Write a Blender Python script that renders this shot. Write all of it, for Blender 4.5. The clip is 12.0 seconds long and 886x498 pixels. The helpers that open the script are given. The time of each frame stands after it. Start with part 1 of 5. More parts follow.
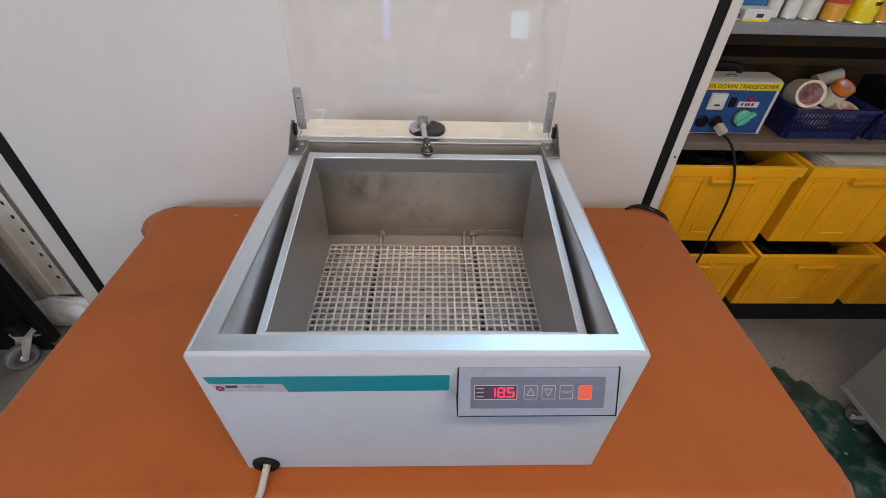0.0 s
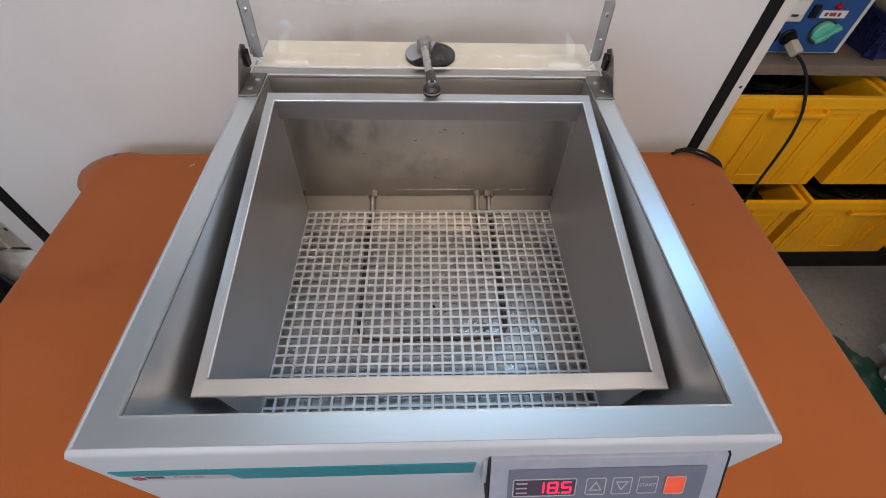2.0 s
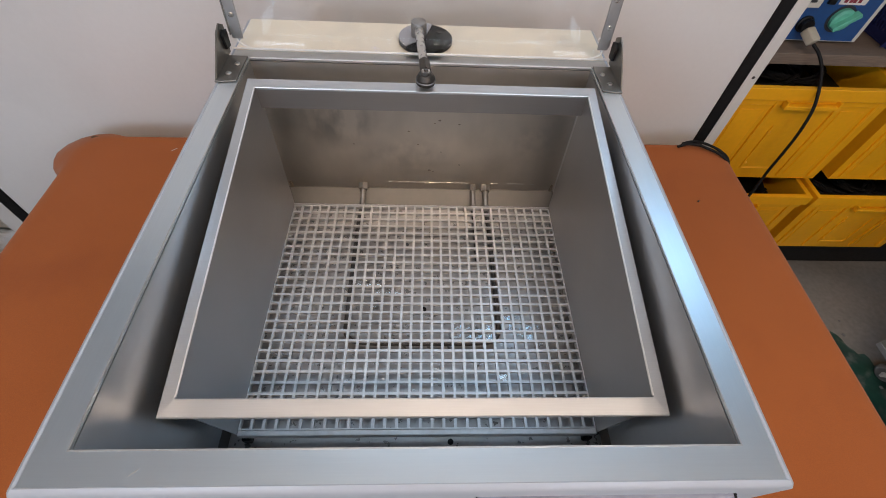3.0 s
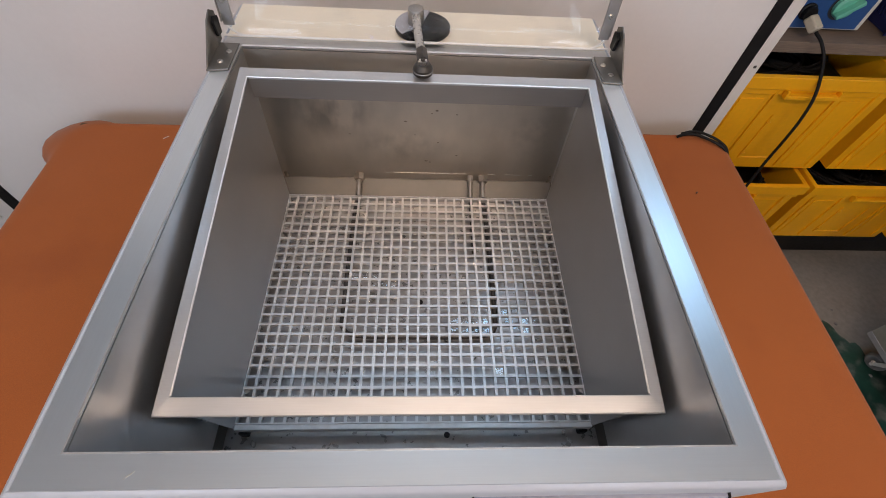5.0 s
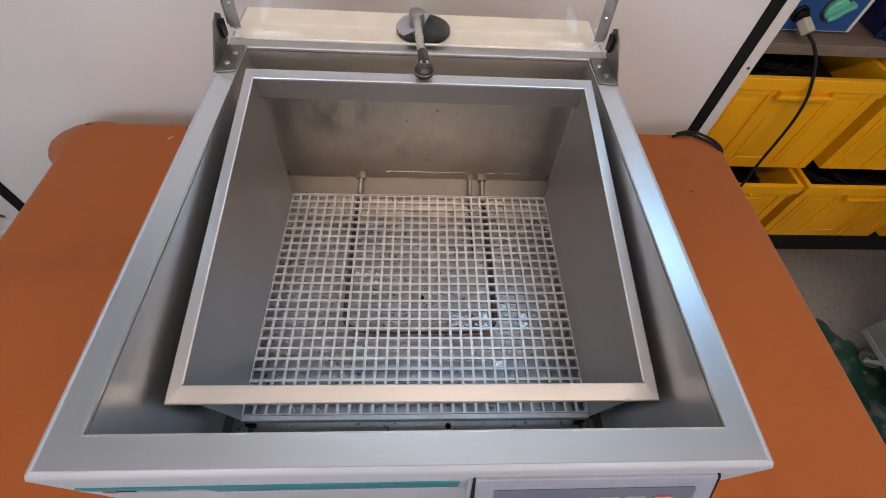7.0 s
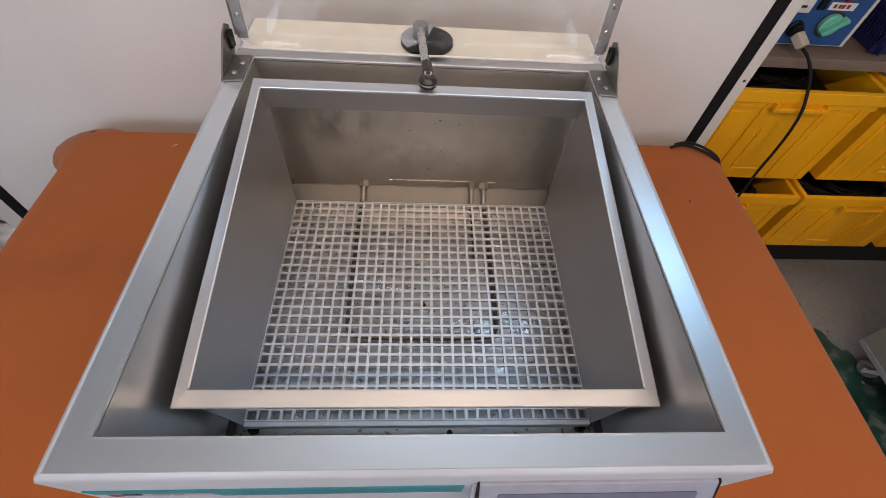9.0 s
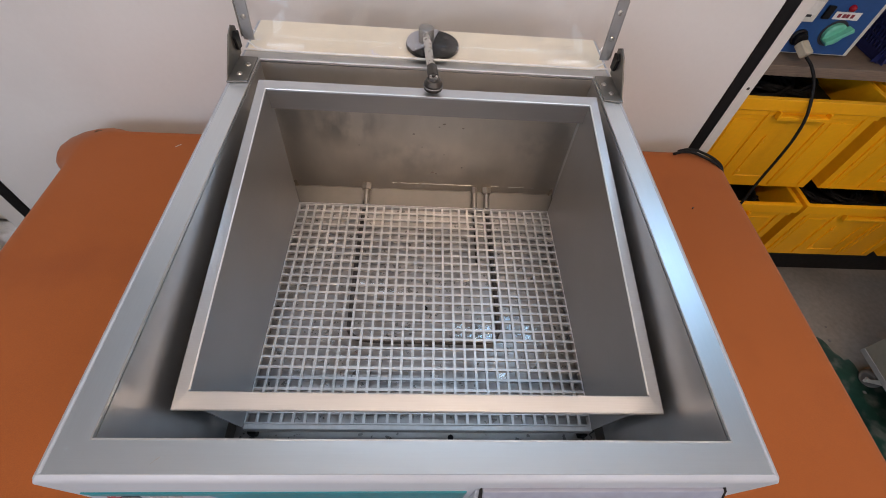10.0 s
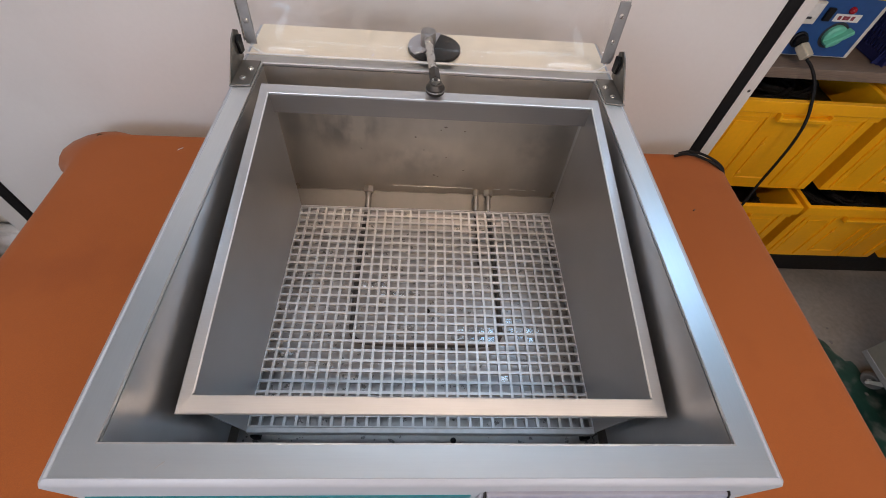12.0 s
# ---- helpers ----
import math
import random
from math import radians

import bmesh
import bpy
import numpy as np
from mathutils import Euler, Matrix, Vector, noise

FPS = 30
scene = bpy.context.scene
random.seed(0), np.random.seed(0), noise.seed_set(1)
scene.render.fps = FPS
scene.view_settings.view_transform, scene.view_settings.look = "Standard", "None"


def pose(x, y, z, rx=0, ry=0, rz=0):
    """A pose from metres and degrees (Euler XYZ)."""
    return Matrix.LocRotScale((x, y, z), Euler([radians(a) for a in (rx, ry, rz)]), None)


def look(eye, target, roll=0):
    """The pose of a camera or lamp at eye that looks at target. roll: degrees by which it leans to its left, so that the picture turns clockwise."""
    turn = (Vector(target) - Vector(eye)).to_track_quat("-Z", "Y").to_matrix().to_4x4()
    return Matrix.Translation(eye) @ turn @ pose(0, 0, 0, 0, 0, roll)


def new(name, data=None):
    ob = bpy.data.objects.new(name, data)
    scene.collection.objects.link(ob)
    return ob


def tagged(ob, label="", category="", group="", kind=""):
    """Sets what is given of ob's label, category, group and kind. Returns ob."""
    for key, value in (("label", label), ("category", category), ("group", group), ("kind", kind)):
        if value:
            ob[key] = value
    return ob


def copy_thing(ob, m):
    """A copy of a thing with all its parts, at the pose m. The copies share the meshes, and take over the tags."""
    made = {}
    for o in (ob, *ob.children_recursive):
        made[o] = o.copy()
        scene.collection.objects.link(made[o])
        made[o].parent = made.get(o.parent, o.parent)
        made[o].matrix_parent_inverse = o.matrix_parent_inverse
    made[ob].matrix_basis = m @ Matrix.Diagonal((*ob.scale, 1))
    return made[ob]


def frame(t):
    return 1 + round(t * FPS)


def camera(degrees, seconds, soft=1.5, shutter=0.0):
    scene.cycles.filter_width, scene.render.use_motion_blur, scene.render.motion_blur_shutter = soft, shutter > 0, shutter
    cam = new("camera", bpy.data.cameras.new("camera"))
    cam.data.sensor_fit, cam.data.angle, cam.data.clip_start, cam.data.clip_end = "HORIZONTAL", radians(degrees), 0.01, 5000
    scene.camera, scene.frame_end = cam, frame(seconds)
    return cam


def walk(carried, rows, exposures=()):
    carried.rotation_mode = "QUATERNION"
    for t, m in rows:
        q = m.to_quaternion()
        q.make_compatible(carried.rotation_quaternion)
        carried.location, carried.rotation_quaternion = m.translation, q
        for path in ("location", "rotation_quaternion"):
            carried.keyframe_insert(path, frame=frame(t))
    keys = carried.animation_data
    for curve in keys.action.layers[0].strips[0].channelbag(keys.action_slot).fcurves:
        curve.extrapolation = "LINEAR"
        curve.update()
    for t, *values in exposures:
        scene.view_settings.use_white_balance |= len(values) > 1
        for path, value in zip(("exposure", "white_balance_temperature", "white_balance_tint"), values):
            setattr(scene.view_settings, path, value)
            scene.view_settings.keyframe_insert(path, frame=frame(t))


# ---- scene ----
cam = camera(91.3, 12.0, soft=0.9)
PATH = [
    (0, (0.01, -0.34, 1.541), (0.073, 1.188, 0.252), 1.9),
    (0.5, (0.015, -0.32, 1.532), (0.074, 1.2, 0.234), 2.0),
    (1, (0.014, -0.271, 1.51), (0.07, 1.224, 0.182), 2.5),
    (1.5, (-0.007, -0.158, 1.483), (0.061, 1.242, 0.056), 2.2),
    (2, (-0.006, -0.102, 1.462), (0.071, 1.164, -0.084), 2.4),
    (2.5, (0.001, -0.07, 1.459), (0.086, 1.149, -0.124), 3.6),
    (3, (0.004, -0.05, 1.453), (0.093, 1.14, -0.152), 4.1),
    (5, (0.003, -0.036, 1.456), (0.11, 1.097, -0.188), 5.2),
    (5.5, (0.002, -0.041, 1.459), (0.109, 1.089, -0.188), 5.2),
    (6, (0.001, -0.046, 1.461), (0.111, 1.083, -0.186), 5.3),
    (6.5, (-0.001, -0.05, 1.463), (0.11, 1.084, -0.18), 5.3),
    (7, (-0.001, -0.053, 1.465), (0.112, 1.087, -0.174), 5.3),
    (9, (-0.008, -0.059, 1.47), (0.113, 1.114, -0.146), 5.8),
    (9.5, (-0.009, -0.06, 1.468), (0.109, 1.123, -0.14), 6.1),
    (10, (-0.012, -0.058, 1.468), (0.107, 1.129, -0.137), 6.4),
    (10.5, (-0.012, -0.054, 1.468), (0.107, 1.135, -0.136), 6.4),
    (11, (-0.014, -0.055, 1.468), (0.104, 1.137, -0.133), 6.3),
    (11.5, (-0.014, -0.056, 1.47), (0.103, 1.139, -0.13), 6.2),
    (12, (-0.015, -0.057, 1.47), (0.102, 1.136, -0.131), 6.2),
]
# the clip's white balance turns a little warmer once the camera has come close
BALANCE = [(0, 0.0, 6500, 12), (2.5, 0.0, 6500, 12), (5, 0.01, 6760, 16), (12, 0.02, 6760, 16)]
walk(cam, [(t, look(eye, target, roll)) for t, eye, target, roll in PATH], BALANCE)

# ---- world and light ----
world = bpy.data.worlds.new("world")
scene.world = world
world.use_nodes = True
wn, wl = world.node_tree.nodes, world.node_tree.links
sky = wn.new("ShaderNodeTexSky")
sky.sky_type = "NISHITA"
sky.sun_disc = False
sky.sun_elevation, sky.sun_rotation = radians(40), radians(150)
wl.new(sky.outputs["Color"], wn["Background"].inputs["Color"])
wn["Background"].inputs["Strength"].default_value = 0.1

CEIL = 2.75


def area_lamp(name, at, aim, sx, sy, watts, colour):
    data = bpy.data.lights.new(name, "AREA")
    data.shape, data.size, data.size_y, data.energy, data.color = "RECTANGLE", sx, sy, watts, colour
    ob = new(name, data)
    ob.matrix_world = look(at, aim)
    return ob


COOL, WARM, DAY = (0.40, 0.70, 1.0), (1.0, 0.78, 0.58), (0.78, 0.87, 1.0)
area_lamp("lamp_cool", (0.98, 1.22, CEIL - 0.09), (0.98, 1.22, 0), 1.15, 0.50, 6.0, COOL)
area_lamp("lamp_mid", (-0.02, 0.82, CEIL - 0.09), (-0.02, 0.82, 0), 1.2, 0.26, 3.0, (0.62, 0.82, 1.0))
area_lamp("lamp_warm", (0.35, -0.72, CEIL - 0.09), (0.35, -0.72, 0), 2.0, 0.10, 26, WARM)
area_lamp("window_light", (1.5, -3.12, 2.05), (1.2, 0, 1.2), 0.7, 1.1, 20, DAY)
area_lamp("window_light", (-1.75, -3.12, 2.05), (-1.45, 0, 1.1), 1.4, 1.1, 38, (0.74, 0.85, 1.0))
area_lamp("window_light", (0.77, -3.26, 1.26), (0.77, 0, 1.26), 0.13, 0.25, 0.5, (0.25, 0.72, 1.0))
area_lamp("window_light", (-0.440, -3.26, 1.44), (-0.440, 0, 1.44), 0.06, 0.60, 0.8, (0.12, 0.22, 1.0))

# ---- materials ----


def material(name, colour, rough=0.5, metal=0.0, vary=0.12, scale=6.0, fine=0.06, fine_scale=90.0, bump=0.05, bump_scale=120.0,
             stretch=(1, 1, 1), second=None, spots=0.0, spot_scale=3.0, spot_edge=(0.55, 0.7), per_piece=0.0, coat=0.0, sheen=0.0, rough_vary=0.12, gloss=0.5):
    """A surface with variation at two scales, an optional second colour in patches, and relief."""
    m = bpy.data.materials.new(name)
    m.use_nodes = True
    n, l = m.node_tree.nodes, m.node_tree.links
    p = n["Principled BSDF"]
    tc = n.new("ShaderNodeTexCoord")
    mp = n.new("ShaderNodeMapping")
    mp.inputs["Scale"].default_value = stretch
    l.new(tc.outputs["Object"], mp.inputs["Vector"])

    def noise_tex(s, d, vec):
        t = n.new("ShaderNodeTexNoise")
        t.inputs["Scale"].default_value, t.inputs["Detail"].default_value = s, d
        l.new(vec, t.inputs["Vector"])
        return t

    big = noise_tex(scale, 4, tc.outputs["Object"])
    small = noise_tex(fine_scale, 3, mp.outputs["Vector"])

    def ranged(tex, amount):
        r = n.new("ShaderNodeMapRange")
        r.inputs["From Min"].default_value, r.inputs["From Max"].default_value = 0.3, 0.7
        r.inputs["To Min"].default_value, r.inputs["To Max"].default_value = 1 - amount, 1 + amount
        l.new(tex.outputs["Fac"], r.inputs["Value"])
        return r.outputs["Result"]

    mul = n.new("ShaderNodeMath")
    mul.operation = "MULTIPLY"
    l.new(ranged(big, vary), mul.inputs[0])
    l.new(ranged(small, fine), mul.inputs[1])
    factor = mul.outputs[0]
    if per_piece:
        info = n.new("ShaderNodeObjectInfo")
        r = n.new("ShaderNodeMapRange")
        r.inputs["To Min"].default_value, r.inputs["To Max"].default_value = 1 - per_piece, 1 + per_piece
        l.new(info.outputs["Random"], r.inputs["Value"])
        m2 = n.new("ShaderNodeMath")
        m2.operation = "MULTIPLY"
        l.new(factor, m2.inputs[0])
        l.new(r.outputs["Result"], m2.inputs[1])
        factor = m2.outputs[0]
    base = n.new("ShaderNodeMix")
    base.data_type = "RGBA"
    base.inputs["Factor"].default_value = 0
    base.inputs["A"].default_value = (*colour, 1)
    base.inputs["B"].default_value = (*(second or colour), 1)
    if second:
        sp = noise_tex(spot_scale, 5, tc.outputs["Object"])
        r = n.new("ShaderNodeMapRange")
        r.inputs["From Min"].default_value, r.inputs["From Max"].default_value = spot_edge
        r.inputs["To Max"].default_value = spots
        l.new(sp.outputs["Fac"], r.inputs["Value"])
        l.new(r.outputs["Result"], base.inputs["Factor"])
    sc = n.new("ShaderNodeVectorMath")
    sc.operation = "SCALE"
    l.new(base.outputs["Result"], sc.inputs[0])
    l.new(factor, sc.inputs["Scale"])
    l.new(sc.outputs["Vector"], p.inputs["Base Color"])
    rr = n.new("ShaderNodeMath")
    rr.operation = "MULTIPLY"
    rr.inputs[1].default_value = rough
    l.new(ranged(small, rough_vary), rr.inputs[0])
    l.new(rr.outputs[0], p.inputs["Roughness"])
    p.inputs["Metallic"].default_value = metal
    p.inputs["Coat Weight"].default_value = coat
    p.inputs["Sheen Weight"].default_value = sheen
    p.inputs["Specular IOR Level"].default_value = gloss
    if bump:
        bt = noise_tex(bump_scale, 3, mp.outputs["Vector"])
        bp = n.new("ShaderNodeBump")
        bp.inputs["Strength"].default_value, bp.inputs["Distance"].default_value = bump, 0.002
        l.new(bt.outputs["Fac"], bp.inputs["Height"])
        l.new(bp.outputs["Normal"], p.inputs["Normal"])
    return m


def glowing(name, colour, strength):
    m = bpy.data.materials.new(name)
    m.use_nodes = True
    p = m.node_tree.nodes["Principled BSDF"]
    p.inputs["Base Color"].default_value = (*colour, 1)
    p.inputs["Emission Color"].default_value = (*colour, 1)
    p.inputs["Emission Strength"].default_value = strength
    return m


def clear_sheet(name, tint, ior, rough=0.02, haze=0.0):
    """A thin clear sheet: straight sight through, gloss by angle."""
    m = bpy.data.materials.new(name)
    m.use_nodes = True
    n, l = m.node_tree.nodes, m.node_tree.links
    n.remove(n["Principled BSDF"])
    tr, gl, lw, mx = n.new("ShaderNodeBsdfTransparent"), n.new("ShaderNodeBsdfGlossy"), n.new("ShaderNodeLayerWeight"), n.new("ShaderNodeMixShader")
    tr.inputs["Color"].default_value = (*tint, 1)
    gl.inputs["Roughness"].default_value = rough
    pw, ad = n.new("ShaderNodeMath"), n.new("ShaderNodeMath")
    pw.operation, ad.operation = "POWER", "MULTIPLY_ADD"
    lw.inputs["Blend"].default_value = 0.5
    f0 = ((ior - 1) / (ior + 1)) ** 2
    l.new(lw.outputs["Facing"], pw.inputs[0])
    pw.inputs[1].default_value = 5.0
    l.new(pw.outputs[0], ad.inputs[0])
    ad.inputs[1].default_value, ad.inputs[2].default_value = 1 - f0, f0
    mi = n.new("ShaderNodeMath")
    mi.operation = "MINIMUM"
    mi.inputs[1].default_value = 0.4
    l.new(ad.outputs[0], mi.inputs[0])
    l.new(mi.outputs[0], mx.inputs["Fac"])
    l.new(tr.outputs["BSDF"], mx.inputs[1])
    l.new(gl.outputs["BSDF"], mx.inputs[2])
    last = mx.outputs["Shader"]
    if haze:
        tc, nz, mr, df, m2 = n.new("ShaderNodeTexCoord"), n.new("ShaderNodeTexNoise"), n.new("ShaderNodeMapRange"), n.new("ShaderNodeBsdfDiffuse"), n.new("ShaderNodeMixShader")
        nz.inputs["Scale"].default_value, nz.inputs["Detail"].default_value = 14, 8
        mr.inputs["From Min"].default_value, mr.inputs["From Max"].default_value, mr.inputs["To Max"].default_value = 0.5, 0.8, haze
        l.new(tc.outputs["Object"], nz.inputs["Vector"])
        l.new(nz.outputs["Fac"], mr.inputs["Value"])
        df.inputs["Color"].default_value = (0.8, 0.79, 0.76, 1)
        l.new(mr.outputs["Result"], m2.inputs["Fac"])
        l.new(last, m2.inputs[1])
        l.new(df.outputs["BSDF"], m2.inputs[2])
        last = m2.outputs["Shader"]
    l.new(last, n["Material Output"].inputs["Surface"])
    return m


M = {}
M["white_paint"] = material("white_paint", (0.42, 0.455, 0.515), 0.34, vary=0.03, fine=0.015, bump=0.03, bump_scale=300, second=(0.60, 0.61, 0.62), spots=0.25, spot_scale=7, spot_edge=(0.6, 0.8))
M["cream_paint"] = material("cream_paint", (0.88, 0.81, 0.67), 0.4, vary=0.05, fine=0.02, bump=0.03, bump_scale=300, second=(0.55, 0.48, 0.38), spots=0.3, spot_scale=12)
STEEL = (0.56, 0.555, 0.545)
M["steel_x"] = material("steel_brushed_x", STEEL, 0.34, 1.0, vary=0.04, fine=0.06, fine_scale=60, stretch=(0.6, 25, 25), bump=0.05, bump_scale=60, rough_vary=0.2)
for key, along in (("rim_steel", (0.5, 22, 22)), ("rim_steel_y", (22, 0.5, 22))):
    M[key] = material(key, (0.75, 0.80, 0.832), 0.36, 1.0, vary=0.02, fine=0.012, fine_scale=40, stretch=along, bump=0.0, rough_vary=0.04)
M["tank_steel"] = material("tank_steel", (0.72, 0.655, 0.575), 0.42, 1.0, vary=0.12, scale=5, fine=0.02, fine_scale=30, stretch=(3, 3, 1), bump=0.0, bump_scale=30,
                           second=(0.58, 0.53, 0.46), spots=0.7, spot_scale=6, spot_edge=(0.54, 0.72), rough_vary=0.08)
M["sheet_steel"] = material("sheet_steel", (0.475, 0.468, 0.468), 0.42, 0.9, vary=0.06, fine=0.02, fine_scale=50, stretch=(14, 1, 14), bump=0.0, rough_vary=0.06)
M["tank_floor"] = material("tank_floor", (0.38, 0.37, 0.37), 0.30, 0.6, vary=0.12, scale=9, fine=0.08, second=(0.30, 0.27, 0.23), spots=0.5, spot_scale=11)
M["grid_steel"] = material("grid_steel", (0.60, 0.595, 0.60), 0.38, 0.55, vary=0.08, scale=14, fine=0.06, second=(0.42, 0.38, 0.33), spots=0.35, spot_scale=20)
M["dark_steel"] = material("dark_steel", (0.10, 0.092, 0.085), 0.4, 0.9, vary=0.15, scale=30)
M["bright_steel"] = material("bright_steel", (0.62, 0.61, 0.59), 0.28, 1.0, vary=0.06, scale=20)
M["heater"] = material("heater", (0.085, 0.08, 0.078), 0.5, 0.5, vary=0.3, scale=40)
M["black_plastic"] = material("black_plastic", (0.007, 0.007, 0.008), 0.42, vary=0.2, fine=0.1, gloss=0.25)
M["black_rubber"] = material("black_rubber", (0.010, 0.0095, 0.010), 0.6, vary=0.2, gloss=0.2)
M["board"] = material("board", (0.72, 0.71, 0.695), 0.5, vary=0.02, scale=2, fine=0.01, bump=0.02, bump_scale=40, second=(0.58, 0.56, 0.535), spots=0.35, spot_scale=1.5)
M["board_edge"] = material("board_edge", (0.68, 0.655, 0.62), 0.5, vary=0.03, fine=0.01, bump=0.01)
M["cloth"] = material("cloth", (0.368, 0.101, 0.024), 0.95, vary=0.07, scale=3, fine=0.10, fine_scale=700, bump=0.2, bump_scale=900, second=(0.30, 0.078, 0.020), spots=0.6, spot_scale=4, sheen=0.13, gloss=0.15)
M["teal"] = material("teal", (0.006, 0.21, 0.27), 0.4, vary=0.04)
M["panel_grey"] = material("panel_grey", (0.255, 0.28, 0.36), 0.38, vary=0.03)
M["panel_dark"] = material("panel_dark", (0.115, 0.13, 0.19), 0.4, vary=0.04)
M["panel_line"] = material("panel_line", (0.38, 0.385, 0.43), 0.5, vary=0.03)
M["window_red"] = material("window_red", (0.060, 0.045, 0.075), 0.15, vary=0.05)
M["led"] = glowing("led", (1.0, 0.012, 0.05), 2.4)
M["orange_key"] = material("orange_key", (0.75, 0.10, 0.045), 0.4, vary=0.03)
M["mark_red"] = material("mark_red", (0.24, 0.03, 0.045), 0.5, vary=0.05)
M["mark_dark"] = material("mark_dark", (0.03, 0.03, 0.035), 0.5, vary=0.05)
M["mark_grey"] = material("mark_grey", (0.28, 0.28, 0.29), 0.5, vary=0.05)
M["clear"] = clear_sheet("clear_acrylic", (0.985, 0.98, 0.975), 1.36, 0.012, 0.10)
M["film"] = clear_sheet("clear_film", (0.95, 0.95, 0.94), 1.5, 0.12)
M["glass"] = clear_sheet("window_glass", (0.95, 0.97, 0.97), 1.45)
M["hose"] = material("hose", (0.46, 0.44, 0.41), 0.35, vary=0.08)
M["yellow_plastic"] = material("yellow_plastic", (0.90, 0.41, 0.008), 0.36, vary=0.07, scale=5, fine=0.03, bump=0.04, bump_scale=150, second=(0.68, 0.30, 0.01), spots=0.35, spot_scale=5, per_piece=0.06)
M["shelf_grey"] = material("shelf_grey", (0.25, 0.255, 0.26), 0.45, vary=0.08, scale=8, second=(0.2, 0.17, 0.14), spots=0.4, spot_scale=9)
M["shelf_wood"] = material("shelf_wood", (0.19, 0.14, 0.105), 0.65, vary=0.15, scale=6, stretch=(1, 14, 14), fine=0.2, fine_scale=30)
M["rack_brown"] = material("rack_brown", (0.075, 0.035, 0.009), 0.7, vary=0.18, scale=4, stretch=(1, 12, 12), fine=0.2, fine_scale=20)
M["box_white"] = material("box_white", (0.62, 0.60, 0.54), 0.45, vary=0.05, second=(0.45, 0.42, 0.36), spots=0.3, spot_scale=12)
M["card"] = material("card", (0.64, 0.58, 0.48), 0.7, vary=0.10, scale=9, per_piece=0.10)
M["blue_face"] = material("blue_face", (0.015, 0.070, 0.225), 0.4, vary=0.07)
M["label_yellow"] = material("label_yellow", (0.80, 0.60, 0.01), 0.45, vary=0.04)
M["knob_green"] = material("knob_green", (0.12, 0.46, 0.33), 0.4, vary=0.05)
M["paper"] = material("paper", (0.72, 0.70, 0.66), 0.7, vary=0.05, bump=0.02)
M["lens_red"] = material("lens_red", (0.35, 0.01, 0.02), 0.2, vary=0.05)
M["blue_plastic"] = material("blue_plastic", (0.013, 0.019, 0.095), 0.4, vary=0.12)
M["tape_white"] = material("tape_white", (0.72, 0.65, 0.47), 0.5, vary=0.06)
M["tape_orange"] = material("tape_orange", (0.75, 0.20, 0.02), 0.45, vary=0.06)
M["tape_core"] = material("tape_core", (0.72, 0.38, 0.38), 0.6, vary=0.15, scale=30, second=(0.80, 0.72, 0.66), spots=0.9, spot_scale=22, spot_edge=(0.48, 0.54))
M["can_yellow"] = material("can_yellow", (0.85, 0.66, 0.01), 0.25, vary=0.04, coat=0.3)
M["can_red"] = material("can_red", (0.62, 0.07, 0.05), 0.25, vary=0.1, coat=0.3)
M["can_amber"] = material("can_amber", (0.72, 0.34, 0.03), 0.25, vary=0.06, coat=0.3)
M["blue_box"] = material("blue_box", (0.03, 0.15, 0.36), 0.4, vary=0.08)
M["floor"] = material("floor", (0.24, 0.218, 0.192), 0.5, vary=0.14, scale=2.5, fine=0.12, fine_scale=60, bump=0.12, bump_scale=60, second=(0.17, 0.16, 0.145), spots=0.5, spot_scale=4)
M["green_paint"] = material("green_paint", (0.011, 0.046, 0.033), 0.35, vary=0.45, scale=7, fine=0.15, fine_scale=50, bump=0.1, bump_scale=50, second=(0.12, 0.13, 0.115), spots=0.8, spot_scale=16, spot_edge=(0.50, 0.64))
M["wall_white"] = material("wall_white", (0.72, 0.71, 0.70), 0.7, vary=0.05, scale=2, bump=0.06, bump_scale=80)
M["ceiling"] = material("ceiling", (0.82, 0.82, 0.82), 0.8, vary=0.04)
M["grey_cabinet"] = material("grey_cabinet", (0.22, 0.215, 0.185), 0.45, vary=0.05)
M["castor_grey"] = material("castor_grey", (0.17, 0.165, 0.16), 0.55, vary=0.1, scale=30)
M["castor_steel"] = material("castor_steel", (0.62, 0.61, 0.59), 0.34, 0.35, vary=0.12, scale=40, fine=0.08)
M["post_grey"] = material("post_grey", (0.86, 0.82, 0.74), 0.45, 0.0, vary=0.08)
M["lamp_cool"] = glowing("diffuser_cool", COOL, 1.5)
M["lamp_dim"] = glowing("diffuser_dim", (0.62, 0.82, 1.0), 1.2)
M["arm_steel"] = material("arm_steel", (0.36, 0.35, 0.34), 0.45, 0.9, vary=0.08, scale=30)
M["lip_steel"] = material("lip_steel", (0.70, 0.70, 0.69), 0.36, 0.85, vary=0.05)
# near-white metal for highlights painted along steel edges
M["edge_highlight"] = material("edge_highlight", (0.85, 0.84, 0.83), 0.45, 0.6, vary=0.05)
M["fitting_steel"] = material("fitting_steel", (0.52, 0.47, 0.41), 0.40, 0.9, vary=0.15, scale=60)
M["hinge_steel"] = material("hinge_steel", (0.24, 0.228, 0.21), 0.42, 0.85, vary=0.15, scale=25, second=(0.18, 0.165, 0.15), spots=0.4, spot_scale=40)
M["rust"] = material("rust", (0.27, 0.22, 0.17), 0.7, vary=0.3, scale=90)
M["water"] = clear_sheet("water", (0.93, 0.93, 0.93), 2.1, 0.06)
M["lamp_warm"] = glowing("diffuser_warm", WARM, 2.5)
